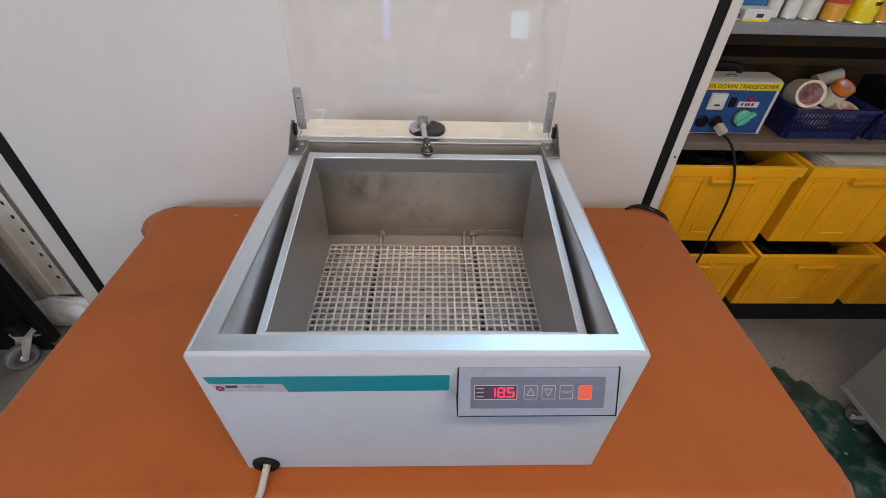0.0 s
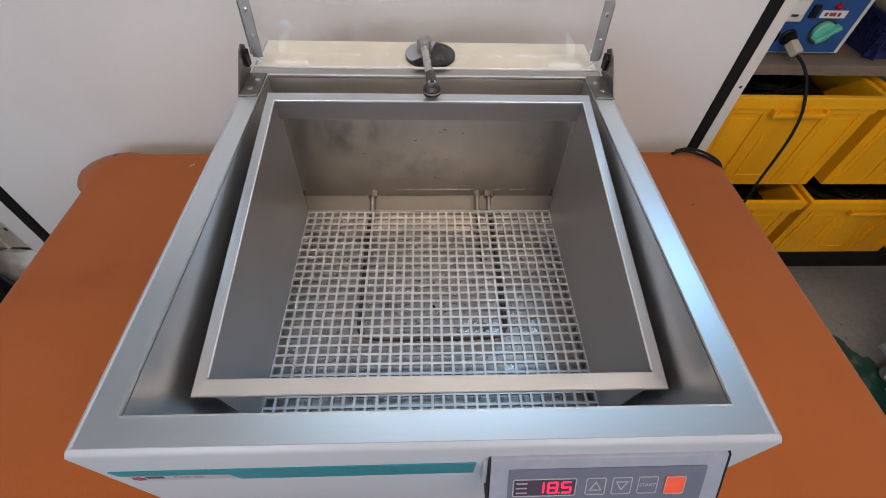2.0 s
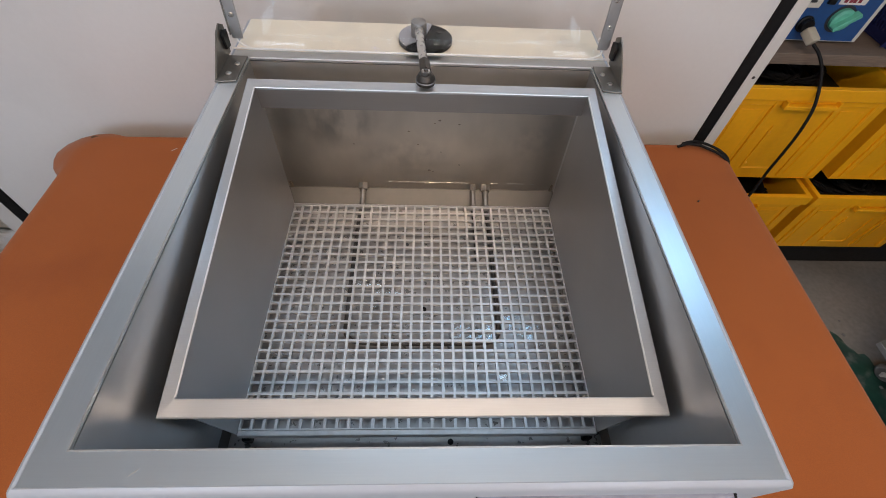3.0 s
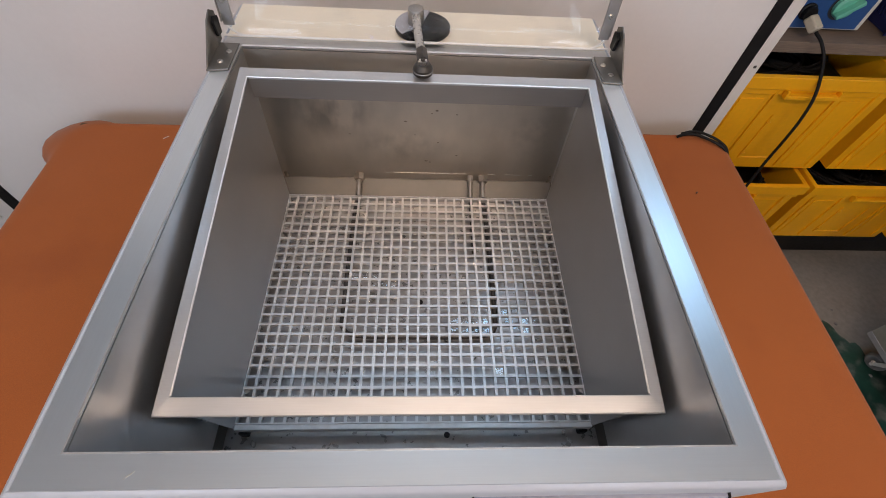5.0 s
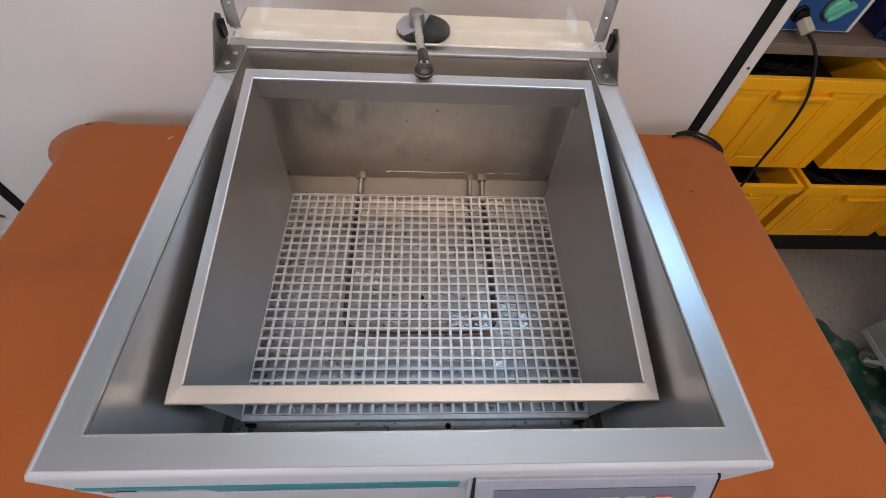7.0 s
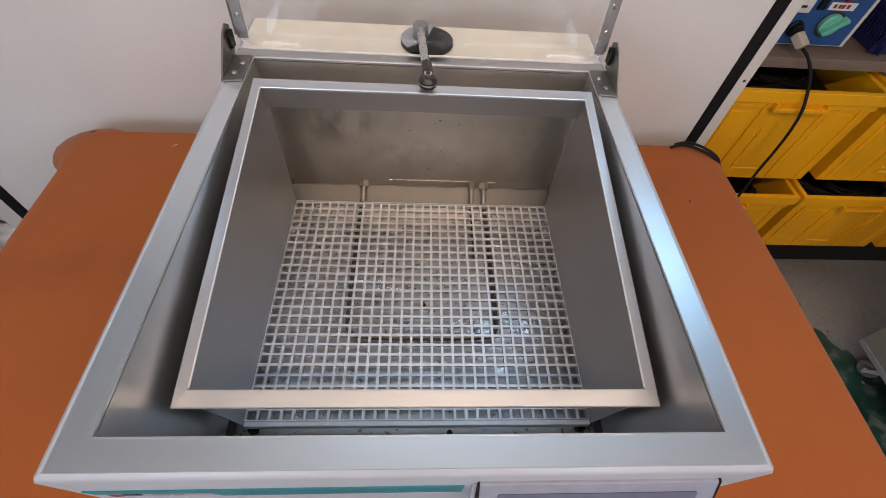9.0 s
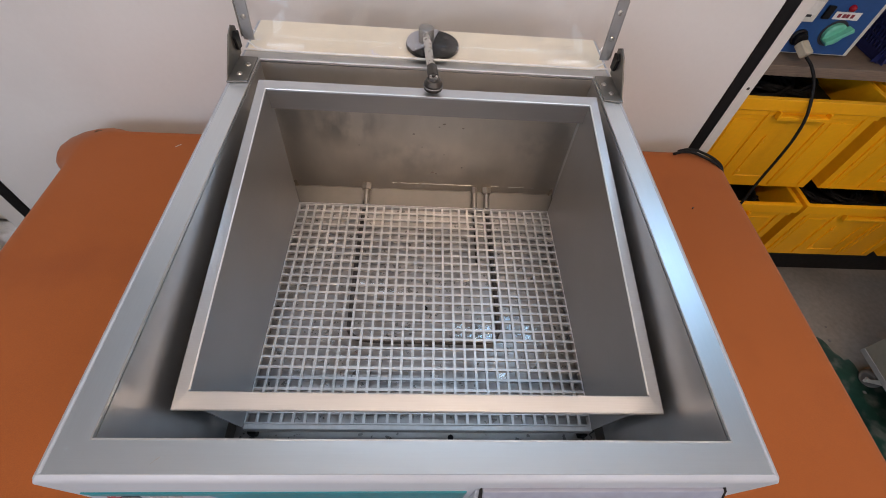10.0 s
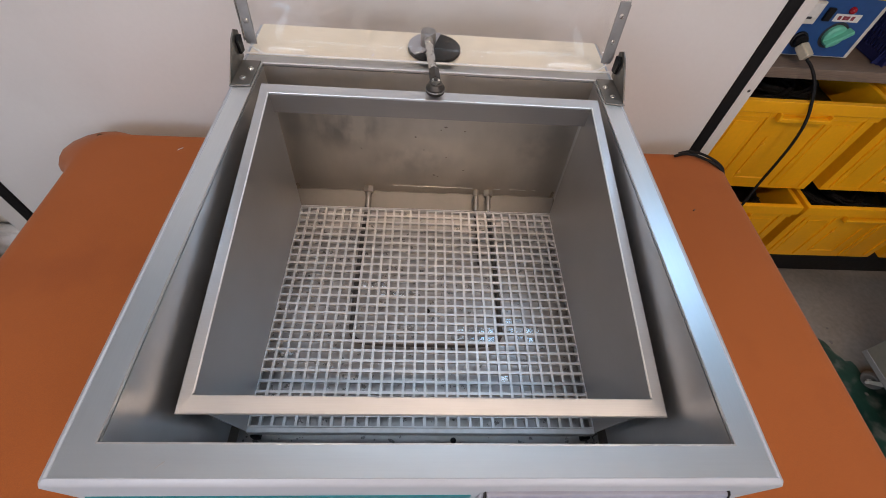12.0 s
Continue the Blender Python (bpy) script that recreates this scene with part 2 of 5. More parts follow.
M["sheet_edge"] = material("sheet_edge", (0.78, 0.77, 0.75), 0.3, vary=0.05)
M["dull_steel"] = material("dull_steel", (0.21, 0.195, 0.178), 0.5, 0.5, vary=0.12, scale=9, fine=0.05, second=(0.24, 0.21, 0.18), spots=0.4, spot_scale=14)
M["tank_side"] = material("tank_side", (0.66, 0.66, 0.665), 0.35, 0.92, vary=0.08, scale=5, fine=0.02, fine_scale=30, bump=0.0, second=(0.48, 0.455, 0.43), spots=0.4, spot_scale=6, spot_edge=(0.54, 0.72), rough_vary=0.06)
M["plug"] = material("plug", (0.50, 0.44, 0.34), 0.45, vary=0.08)
M["basket_rim"] = material("basket_rim", (0.60, 0.61, 0.63), 0.40, 0.75, vary=0.06, scale=8, fine=0.03, fine_scale=40, stretch=(0.6, 20, 20), bump=0.02, bump_scale=60)
M["strip_steel"] = material("strip_steel", (0.43, 0.41, 0.395), 0.36, 0.9, vary=0.06, scale=7, fine=0.02, fine_scale=40, stretch=(0.6, 20, 20), bump=0.0)
M["bag"] = material("bag", (0.84, 0.84, 0.84), 0.3, vary=0.06, scale=9, bump=0.3, bump_scale=25)


def add_streaks(mat, centre, size, amount, stretch, scale=9.0):
    """Dried run-down marks and a painted dark reflection: each of its own shape, streaky inside an oval round centre.
    """
    n, l = mat.node_tree.nodes, mat.node_tree.links
    p = n["Principled BSDF"]
    src = p.inputs["Base Color"].links[0].from_socket
    tc, mp, mp2, ln, nz, r1, r2, mu, mx = (n.new(k) for k in ("ShaderNodeTexCoord", "ShaderNodeMapping", "ShaderNodeMapping", "ShaderNodeVectorMath", "ShaderNodeTexNoise", "ShaderNodeMapRange", "ShaderNodeMapRange", "ShaderNodeMath", "ShaderNodeMix"))
    mp.inputs["Location"].default_value = [-c / s for c, s in zip(centre, size)]
    mp.inputs["Scale"].default_value = [1 / s for s in size]
    mp2.inputs["Scale"].default_value = stretch
    l.new(tc.outputs["Object"], mp.inputs["Vector"])
    l.new(tc.outputs["Object"], mp2.inputs["Vector"])
    ln.operation = "LENGTH"
    l.new(mp.outputs["Vector"], ln.inputs[0])
    r1.interpolation_type = "SMOOTHSTEP"
    r1.inputs["From Min"].default_value, r1.inputs["From Max"].default_value, r1.inputs["To Min"].default_value, r1.inputs["To Max"].default_value = 0.25, 1.0, 1.0, 0.0
    l.new(ln.outputs["Value"], r1.inputs["Value"])
    nz.inputs["Scale"].default_value, nz.inputs["Detail"].default_value = scale, 5
    l.new(mp2.outputs["Vector"], nz.inputs["Vector"])
    r2.inputs["From Min"].default_value, r2.inputs["From Max"].default_value, r2.inputs["To Max"].default_value = 0.40, 0.62, amount
    l.new(nz.outputs["Fac"], r2.inputs["Value"])
    mu.operation = "MULTIPLY"
    l.new(r1.outputs["Result"], mu.inputs[0])
    l.new(r2.outputs["Result"], mu.inputs[1])
    mx.data_type = "RGBA"
    mx.inputs["B"].default_value = (0.16, 0.155, 0.15, 1)
    l.new(mu.outputs[0], mx.inputs["Factor"])
    l.new(src, mx.inputs["A"])
    l.new(mx.outputs["Result"], p.inputs["Base Color"])


add_streaks(M["tank_steel"], (-0.150, 0.23, 0.225), (0.095, 0.3, 0.070), 0.55, (3, 3, 1.5))
add_streaks(M["tank_steel"], (-0.03, 0.22, 0.155), (0.12, 0.3, 0.050), 0.28, (3, 3, 2.2))
# dark reflection on the right of the wall, put into the colour
add_streaks(M["tank_steel"], (0.20, 0.22, 0.19), (0.055, 0.3, 0.07), 0.22, (3, 3, 3))

# ---- mesh helpers ----


def thing(name, at, label, category, group="", kind=""):
    ob = new(name)
    ob.empty_display_size = 0.05
    ob.location = at
    return tagged(ob, label, category, group, kind)


def part(name, bm, mat, parent, label="", smooth=False):
    """Links a bmesh, drawn in world coordinates, as one mesh under a thing or under a part."""
    top = parent
    while top and top.parent:
        top = top.parent
    if top:
        bmesh.ops.translate(bm, verts=bm.verts, vec=-top.location)
    bmesh.ops.recalc_face_normals(bm, faces=bm.faces)
    me = bpy.data.meshes.new(name)
    bm.to_mesh(me)
    bm.free()
    me.materials.append(M[mat])
    if smooth:
        me.polygons.foreach_set("use_smooth", [True] * len(me.polygons))
        me.set_sharp_from_angle(angle=radians(38))
    ob = new(name, me)
    ob.parent = parent
    return tagged(ob, label)


def structure(name, bm, mat, label, category="structure"):
    return tagged(part(name, bm, mat, None), label, category, kind="structure")


def box(x0, x1, y0, y1, z0, z1, bevel=0.0, seg=2, bm=None):
    b = bmesh.new()
    bmesh.ops.create_cube(b, size=1)
    for v in b.verts:
        v.co = Vector(((x0 + x1) / 2 + v.co.x * (x1 - x0), (y0 + y1) / 2 + v.co.y * (y1 - y0), (z0 + z1) / 2 + v.co.z * (z1 - z0)))
    if bevel:
        bmesh.ops.bevel(b, geom=list(b.edges), offset=bevel, segments=seg, profile=0.5, affect="EDGES")
    return merge(bm, b)


def merge(bm, b):
    """Adds the bmesh b to bm."""
    if bm is None:
        return b
    me = bpy.data.meshes.new("tmp")
    b.to_mesh(me)
    b.free()
    bm.from_mesh(me)
    bpy.data.meshes.remove(me)
    return bm


def cyl(p0, p1, r0, r1=None, seg=20, bevel=0.0, bm=None):
    b = bmesh.new()
    p0, p1 = Vector(p0), Vector(p1)
    d = p1 - p0
    bmesh.ops.create_cone(b, cap_ends=True, segments=seg, radius1=r0, radius2=r0 if r1 is None else r1, depth=d.length)
    if bevel:
        rim = [e for e in b.edges if abs(e.verts[0].co.z - e.verts[1].co.z) < 1e-6]
        bmesh.ops.bevel(b, geom=rim, offset=bevel, segments=2, profile=0.5, affect="EDGES")
    turn = d.to_track_quat("Z", "Y").to_matrix().to_4x4()
    bmesh.ops.transform(b, matrix=Matrix.Translation((p0 + p1) / 2) @ turn, verts=b.verts)
    return merge(bm, b)


def smooth_path(points, steps=8):
    """A Catmull-Rom curve through the points."""
    p = [Vector(q) for q in points]
    p = [p[0] * 2 - p[1]] + p + [p[-1] * 2 - p[-2]]
    out = []
    for i in range(1, len(p) - 2):
        for k in range(steps):
            t = k / steps
            out.append(0.5 * (2 * p[i] + (p[i + 1] - p[i - 1]) * t + (2 * p[i - 1] - 5 * p[i] + 4 * p[i + 1] - p[i + 2]) * t * t
                              + (3 * p[i] - p[i - 1] - 3 * p[i + 1] + p[i + 2]) * t ** 3))
    out.append(p[-2])
    return out


def tube(points, r, seg=10, bm=None, steps=8):
    path = smooth_path(points, steps)
    b = bmesh.new()
    rings, side = [], None
    for i, q in enumerate(path):
        d = (path[min(i + 1, len(path) - 1)] - path[max(i - 1, 0)]).normalized()
        if side is None:
            side = d.orthogonal().normalized()
        side = (side - d * side.dot(d)).normalized()
        up = d.cross(side)
        rings.append([b.verts.new(q + (side * math.cos(a) + up * math.sin(a)) * r) for a in (2 * math.pi * k / seg for k in range(seg))])
    for a, c in zip(rings, rings[1:]):
        for k in range(seg):
            b.faces.new((a[k], a[(k + 1) % seg], c[(k + 1) % seg], c[k]))
    b.faces.new(rings[0])
    b.faces.new(rings[-1])
    return merge(bm, b)


def slab(points, normal, depth, bevel=0.0, bm=None):
    """A plate: a flat outline drawn out by depth along normal."""
    b = bmesh.new()
    f = b.faces.new([b.verts.new(p) for p in points])
    r = bmesh.ops.extrude_face_region(b, geom=[f])
    bmesh.ops.translate(b, verts=[v for v in r["geom"] if isinstance(v, bmesh.types.BMVert)], vec=Vector(normal) * depth)
    if bevel:
        bmesh.ops.bevel(b, geom=list(b.edges), offset=bevel, segments=2, profile=0.5, affect="EDGES")
    bmesh.ops.recalc_face_normals(b, faces=b.faces)
    return merge(bm, b)


def round_rect(w, h, r, seg=5):
    """The outline of a rounded rectangle with half sizes w, h."""
    out = []
    for cx, cy, a0 in ((w - r, h - r, 0), (r - w, h - r, 90), (r - w, r - h, 180), (w - r, r - h, 270)):
        for k in range(seg + 1):
            a = radians(a0 + 90 * k / seg)
            out.append((cx + r * math.cos(a), cy + r * math.sin(a)))
    return out


def loft(rings, bm=None, cap0=False, cap1=False, closed=False):
    b = bmesh.new()
    vs = [[b.verts.new(p) for p in ring] for ring in rings]
    n = len(vs[0])
    pairs = list(zip(vs, vs[1:])) + ([(vs[-1], vs[0])] if closed else [])
    for a, c in pairs:
        for k in range(n):
            b.faces.new((a[k], a[(k + 1) % n], c[(k + 1) % n], c[k]))
    if cap0:
        b.faces.new(vs[0])
    if cap1:
        b.faces.new(vs[-1])
    return merge(bm, b)


def lathe(centre, axis, profile, seg=28, bm=None):
    """A turned shape: profile of (radius, height along axis)."""
    axis = Vector(axis).normalized()
    s = axis.orthogonal().normalized()
    u = axis.cross(s)
    c = Vector(centre)
    rings = [[c + axis * h + (s * math.cos(2 * math.pi * k / seg) + u * math.sin(2 * math.pi * k / seg)) * max(r, 1e-4) for k in range(seg)] for r, h in profile]
    return loft(rings, bm, True, True)


def ring_plate(outer, inner, z0, z1, bm=None):
    """A flat frame between two rectangles (x0, x1, y0, y1), from z0 to z1."""
    def corners(q, z):
        return [(q[0], q[2], z), (q[1], q[2], z), (q[1], q[3], z), (q[0], q[3], z)]
    return loft([corners(outer, z1), corners(inner, z1), corners(inner, z0), corners(outer, z0)], bm, closed=True)


def lettering(body, size, m, thick=0.0004):
    """The words as a bmesh, centred, set by the pose m."""
    cu = bpy.data.curves.new("words", "FONT")
    cu.body, cu.size, cu.align_x, cu.align_y, cu.extrude = body, size, "CENTER", "CENTER", thick
    ob = new("words", cu)
    me = bpy.data.meshes.new_from_object(ob.evaluated_get(bpy.context.evaluated_depsgraph_get()))
    bm = bmesh.new()
    bm.from_mesh(me)
    bpy.data.objects.remove(ob)
    bpy.data.curves.remove(cu)
    bpy.data.meshes.remove(me)
    bmesh.ops.transform(bm, matrix=m, verts=bm.verts)
    return bm


# ---- the room ----
X0, X1, Y0, Y1 = -3.0, 3.4, -3.2, 1.75
fl = bmesh.new()
bmesh.ops.create_grid(fl, x_segments=40, y_segments=30, size=1)
for v in fl.verts:
    v.co = Vector(((X0 + X1) / 2 + v.co.x * (X1 - X0) / 2, (Y0 + Y1) / 2 + v.co.y * (Y1 - Y0) / 2, 0))
    v.co.z = 0.003 * noise.noise(v.co * 1.3) - 0.004
structure("floor", fl, "floor", "worn grey concrete workshop floor", "floor")
# peeling green coat on the floor, with an uneven rim
edge = []
for k in range(420):
    a = 2 * math.pi * k / 420
    x, y = 0.90 + 1.30 * math.cos(a), -0.40 + 1.20 * math.sin(a)
    w = 0.06 * noise.noise(Vector((x * 5, y * 5, 2))) + 0.03 * noise.noise(Vector((x * 19, y * 19, 5))) + 0.018 * noise.noise(Vector((x * 47, y * 47, 8)))
    edge.append((x + w * math.cos(a) * 1.5, y + w * math.sin(a) * 1.5, 0.0))
structure("floor_paint", slab(edge, (0, 0, 1), 0.002), "green_paint", "chipped dark green floor paint over concrete", "floor paint")
structure("wall_north", box(X0 - 0.1, X1 + 0.1, Y1, Y1 + 0.1, 0, CEIL), "wall_white", "plain white painted wall", "wall")
structure("wall_east", box(X1, X1 + 0.1, Y0, Y1, 0, CEIL), "wall_white", "plain white painted wall", "wall")
structure("wall_west", box(X0 - 0.1, X0, Y0, Y1, 0, CEIL), "wall_white", "plain white painted wall", "wall")
WINDOWS = ((-2.5, -1.0, 1.45, 2.65), (-0.475, -0.405, 1.13, 1.75), (0.69, 0.85, 1.13, 1.39), (1.1, 1.9, 1.45, 2.65))
ws, done = None, X0 - 0.1
for a, b, z0, z1 in WINDOWS:
    ws = box(done, a, Y0 - 0.15, Y0, 0, CEIL, bm=ws)
    box(a, b, Y0 - 0.15, Y0, 0, z0, bm=ws)
    box(a, b, Y0 - 0.15, Y0, z1, CEIL, bm=ws)
    done = b
box(done, X1 + 0.1, Y0 - 0.15, Y0, 0, CEIL, bm=ws)
structure("wall_south", ws, "wall_white", "white painted wall with window openings", "wall")
structure("ceiling", box(X0 - 0.1, X1 + 0.1, Y0 - 0.15, Y1 + 0.1, CEIL, CEIL + 0.1), "ceiling", "plain white ceiling", "ceiling")
for k, (a, b, z0, z1) in enumerate(WINDOWS):
    win = thing("window_%d" % (k + 1), ((a + b) / 2, Y0 - 0.08, z0), "window with a white frame in the wall", "window", kind="structure")
    e = 0.05 if b - a > 0.5 else 0.004
    fr = box(a, a + e, Y0 - 0.11, Y0 - 0.05, z0, z1, e * 0.06)
    box(b - e, b, Y0 - 0.11, Y0 - 0.05, z0, z1, e * 0.06, bm=fr)
    box(a + e, b - e, Y0 - 0.11, Y0 - 0.05, z0, z0 + e, e * 0.06, bm=fr)
    box(a + e, b - e, Y0 - 0.11, Y0 - 0.05, z1 - e, z1, e * 0.06, bm=fr)
    part("window_frame", fr, "wall_white", win)
    pane = part("pane", box(a + e, b - e, Y0 - 0.083, Y0 - 0.078, z0 + e, z1 - e), "glass", win)
    pane.visible_shadow = False


def ceiling_light(at, sx, sy, kind_of):
    x, y = at
    t = thing("ceiling_light", (x, y, CEIL), "long ceiling light with a white diffuser", "ceiling light", "ceiling lights")
    part("housing", box(x - sx / 2 - 0.03, x + sx / 2 + 0.03, y - sy / 2 - 0.03, y + sy / 2 + 0.03, CEIL - 0.05, CEIL - 0.001, 0.005), "white_paint", t)
    part("diffuser", box(x - sx / 2, x + sx / 2, y - sy / 2, y + sy / 2, CEIL - 0.075, CEIL - 0.051, 0.005), kind_of, t)


ceiling_light((0.98, 1.22), 1.15, 0.50, "lamp_cool")
ceiling_light((-0.02, 0.82), 1.2, 0.26, "lamp_dim")
ceiling_light((0.35, -0.72), 2.0, 0.10, "lamp_warm")

# ---- table and cloth ----
TX0, TX1, TY0, TY1, TZ = -0.797, 0.750, -0.045, 0.804, 0.75
table = thing("work_table", (-0.02, 0.34, 0), "plain work table hidden under an orange-brown cloth", "table")
part("tabletop", box(TX0, TX1, TY0, TY1, TZ - 0.03, TZ - 0.006, 0.004), "rack_brown", table)
for lx in (TX0 + 0.06, TX1 - 0.06):
    for ly in (TY0 + 0.06, TY1 - 0.06):
        part("leg", box(lx - 0.02, lx + 0.02, ly - 0.02, ly + 0.02, 0, TZ - 0.031, 0.003), "dark_steel", table)


def table_cloth():
    """A heavy cloth: flat on the top, rolled over the edge, hanging in soft folds with a bulge at each corner."""
    cx, cy, hw, hh = (TX0 + TX1) / 2, (TY0 + TY1) / 2, (TX1 - TX0) / 2, (TY1 - TY0) / 2
    base = round_rect(hw, hh, 0.055, 8)
    # even steps along the outline
    pts, n = [], 320
    seg = [(Vector((*a, 0)), Vector((*b, 0))) for a, b in zip(base, base[1:] + base[:1])]
    total = sum((b - a).length for a, b in seg)
    step, run, i = total / n, 0.0, 0
    for a, b in seg:
        ln = (b - a).length
        while i < n and i * step <= run + ln + 1e-9:
            pts.append(a.lerp(b, (i * step - run) / ln if ln else 0))
            i += 1
        run += ln
    n = len(pts)
    rings = []

    def lag(x, y):
        """The rear edge lies a little askew."""
        return (0.006 - 0.011 * x) * max(0.0, min(1.0, y / hh))

    for s in (0.04, 0.15, 0.3, 0.45, 0.6, 0.72, 0.82, 0.9, 0.95, 0.98):
        rings.append([Vector((cx + p.x * s, cy + p.y * s - lag(p.x * s, p.y * s), TZ + 0.0012 * noise.noise(Vector((p.x * s * 7, p.y * s * 7, 0))) - 0.001)) for p in pts])
    big = {(-1, 1): 0.0, (1, -1): 0.0, (1, 1): 0.03, (-1, -1): 0.05}
    for out, drop in ((0.0, 0.0), (0.008, 0.003), (0.014, 0.010), (0.017, 0.022), (0.019, 0.05), (0.022, 0.10), (0.026, 0.17), (0.03, 0.25), (0.034, 0.33)):
        ring = []
        for k, p in enumerate(pts):
            q, r = pts[k - 1], pts[(k + 1) % n]
            nrm = Vector(((r - q).y, -(r - q).x, 0)).normalized()
            near = max(0.0, 1 - (Vector((hw - abs(p.x), hh - abs(p.y)))).length / 0.12)
            side = max(0.0, 1 - math.hypot(p.x + hw, (p.y - hh + 0.035)) / 0.105)
            side = side * side * (3 - 2 * side)
            fside = max(0.0, 1 - math.hypot(p.x - hw, p.y + hh - 0.0) / 0.07)
            corner = 0.055 * fside ** 0.9 * min(1, drop / 0.035) + 0.072 * side * min(1, drop / 0.030) * (1 if drop < 0.06 else max(0.35, 1 - (drop - 0.06) * 4)) + big[(1 if p.x > 0 else -1, 1 if p.y > 0 else -1)] * near ** 1.3 * min(1, drop / 0.05)
            fold = min(1, drop / 0.12) * (0.016 * noise.noise(Vector((k * 0.09, 0, 4))) + 0.008 * noise.noise(Vector((k * 0.25, 0, 9))))
            c = p + nrm * (out + fold + corner)
            ring.append(Vector((cx + c.x, cy + c.y - lag(c.x, c.y), TZ - drop)))
        rings.append(ring)
    bm = loft(rings, None, cap0=True)
    return bm


cl = part("tablecloth", table_cloth(), "cloth", None, smooth=True)
tagged(cl, "orange-brown felt cloth draped over the work table", "tablecloth")
so = cl.modifiers.new("thick", "SOLIDIFY")
so.thickness, so.offset = 0.003, -1

# ---- the shaking water bath ----
BW, BD, RZ = 0.300, 0.712, 1.080          # half width, depth, height of the rim
OX, OY0, OY1 = 0.268, 0.029, 0.588       # the opening
bath = thing("water_bath", (0, 0.356, TZ), "white laboratory shaking water bath with open clear lid", "water bath")
# painted shell: four walls and the rear deck, open over the tank
prof = ((0.004, TZ + 0.001), (0.0, TZ + 0.006), (0.0, RZ - 0.007), (0.002, RZ - 0.002), (0.0055, RZ + 0.0005), (0.008, RZ - 0.001))
rings = []
for inset, z in prof:
    o = round_rect(BW - inset, BD / 2 - inset, 0.0025 if inset < 0.003 else 0.0012, 3)
    rings.append([(x * 1.007, BD / 2 + y - (0.003 if y < 0 else 0), z) for x, y in o])
part("body", loft(rings, None), "white_paint", bath, "white enamelled housing", smooth=True)
part("base_plate", box(-BW + 0.006, BW - 0.006, 0.006, BD - 0.006, TZ + 0.0015, TZ + 0.006), "white_paint", bath)
# brushed steel rim, four strips
rt, rb = RZ, RZ - 0.003
for name, x0, x1, y0, y1, mt in (("front_rim", -BW + 0.0058, BW - 0.0058, 0.0032, OY0, "rim_steel"), ("rear_rim", -BW + 0.0058, BW - 0.0058, OY1, 0.6115, "steel_x"),
                                 ("side_rim", -BW + 0.0058, -OX, OY0, OY1, "rim_steel_y"), ("side_rim", OX, BW - 0.0058, OY0, OY1, "rim_steel_y")):
    part(name, box(x0, x1, y0, y1, rb, rt), mt, bath, "brushed stainless steel rim")
for x, y, ln in ((-0.2135, 0.0125, 0.0055), (-0.2112, 0.0142, 0.003)):
    part("scratch", slab([(x - ln / 2, y - ln * 0.45, rt + 0.0001), (x - ln / 2 + 0.0007, y - ln * 0.45, rt + 0.0001), (x + ln / 2, y + ln * 0.45, rt + 0.0001), (x + ln / 2 - 0.0007, y + ln * 0.45, rt + 0.0001)], (0, 0, 1), 0.0002), "lip_steel", bath, "short pale scratch on the rim")
part("rim_lip", ring_plate((-OX - 0.0010, OX + 0.0010, OY0 - 0.0010, OY1 + 0.0010), (-OX + 0.0003, OX - 0.0003, OY0 + 0.0003, OY1 - 0.0003), rt - 0.002, rt + 0.0004), "lip_steel", bath, "folded edge of the opening")
# thin pale strip paints the highlight of the bent rear edge
part("rear_lip", box(-OX + 0.001, OX - 0.001, OY1 - 0.0012, OY1 + 0.0022, rt + 0.0005, rt + 0.0013, 0.0003), "edge_highlight", bath, "pale strip as a highlight on the rear edge of the opening")
part("rear_deck", box(-BW + 0.006, BW - 0.006, 0.6120, BD - 0.004, rb, RZ + 0.002, 0.0015, 2), "cream_paint", bath, "cream painted deck behind the tank")
# the tank: straight walls, sloped at the foot
FZ = 0.800


def rect(x0, x1, y0, y1, z):
    return [(x0, y0, z), (x1, y0, z), (x1, y1, z), (x0, y1, z)]


tank = loft([rect(-OX - 0.002, OX + 0.002, OY0 - 0.002, OY1 + 0.002, rb - 0.001), rect(-OX + 0.0005, OX - 0.0005, OY0 + 0.0005, OY1 - 0.0005, rb - 0.001),
             rect(-OX + 0.002, OX - 0.002, OY0 + 0.002, 0.5709, 0.822)], None)
part("tank", tank, "tank_side", bath, "stainless steel tank walls", smooth=False)
part("rear_sheet", slab([(-0.2672, 0.5873, 1.0762), (0.2672, 0.5873, 1.0762), (0.2660, 0.5707, 0.8222), (-0.2660, 0.5707, 0.8222)], (0, -1, 0), 0.0008), "tank_steel", bath, "stained stainless steel rear wall of the tank")
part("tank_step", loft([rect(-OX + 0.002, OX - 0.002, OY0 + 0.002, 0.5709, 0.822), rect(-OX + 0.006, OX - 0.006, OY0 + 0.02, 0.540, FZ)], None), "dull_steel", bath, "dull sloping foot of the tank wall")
part("tank_floor", slab(rect(-OX + 0.006, OX - 0.006, OY0 + 0.02, 0.540, FZ), (0, 0, -1), 0.002), "tank_floor", bath, "dull limescaled tank floor")
part("tank_seam", box(-0.262, 0.262, 0.5690, 0.5712, 0.8210, 0.8224, 0.0005), "dull_steel", bath)
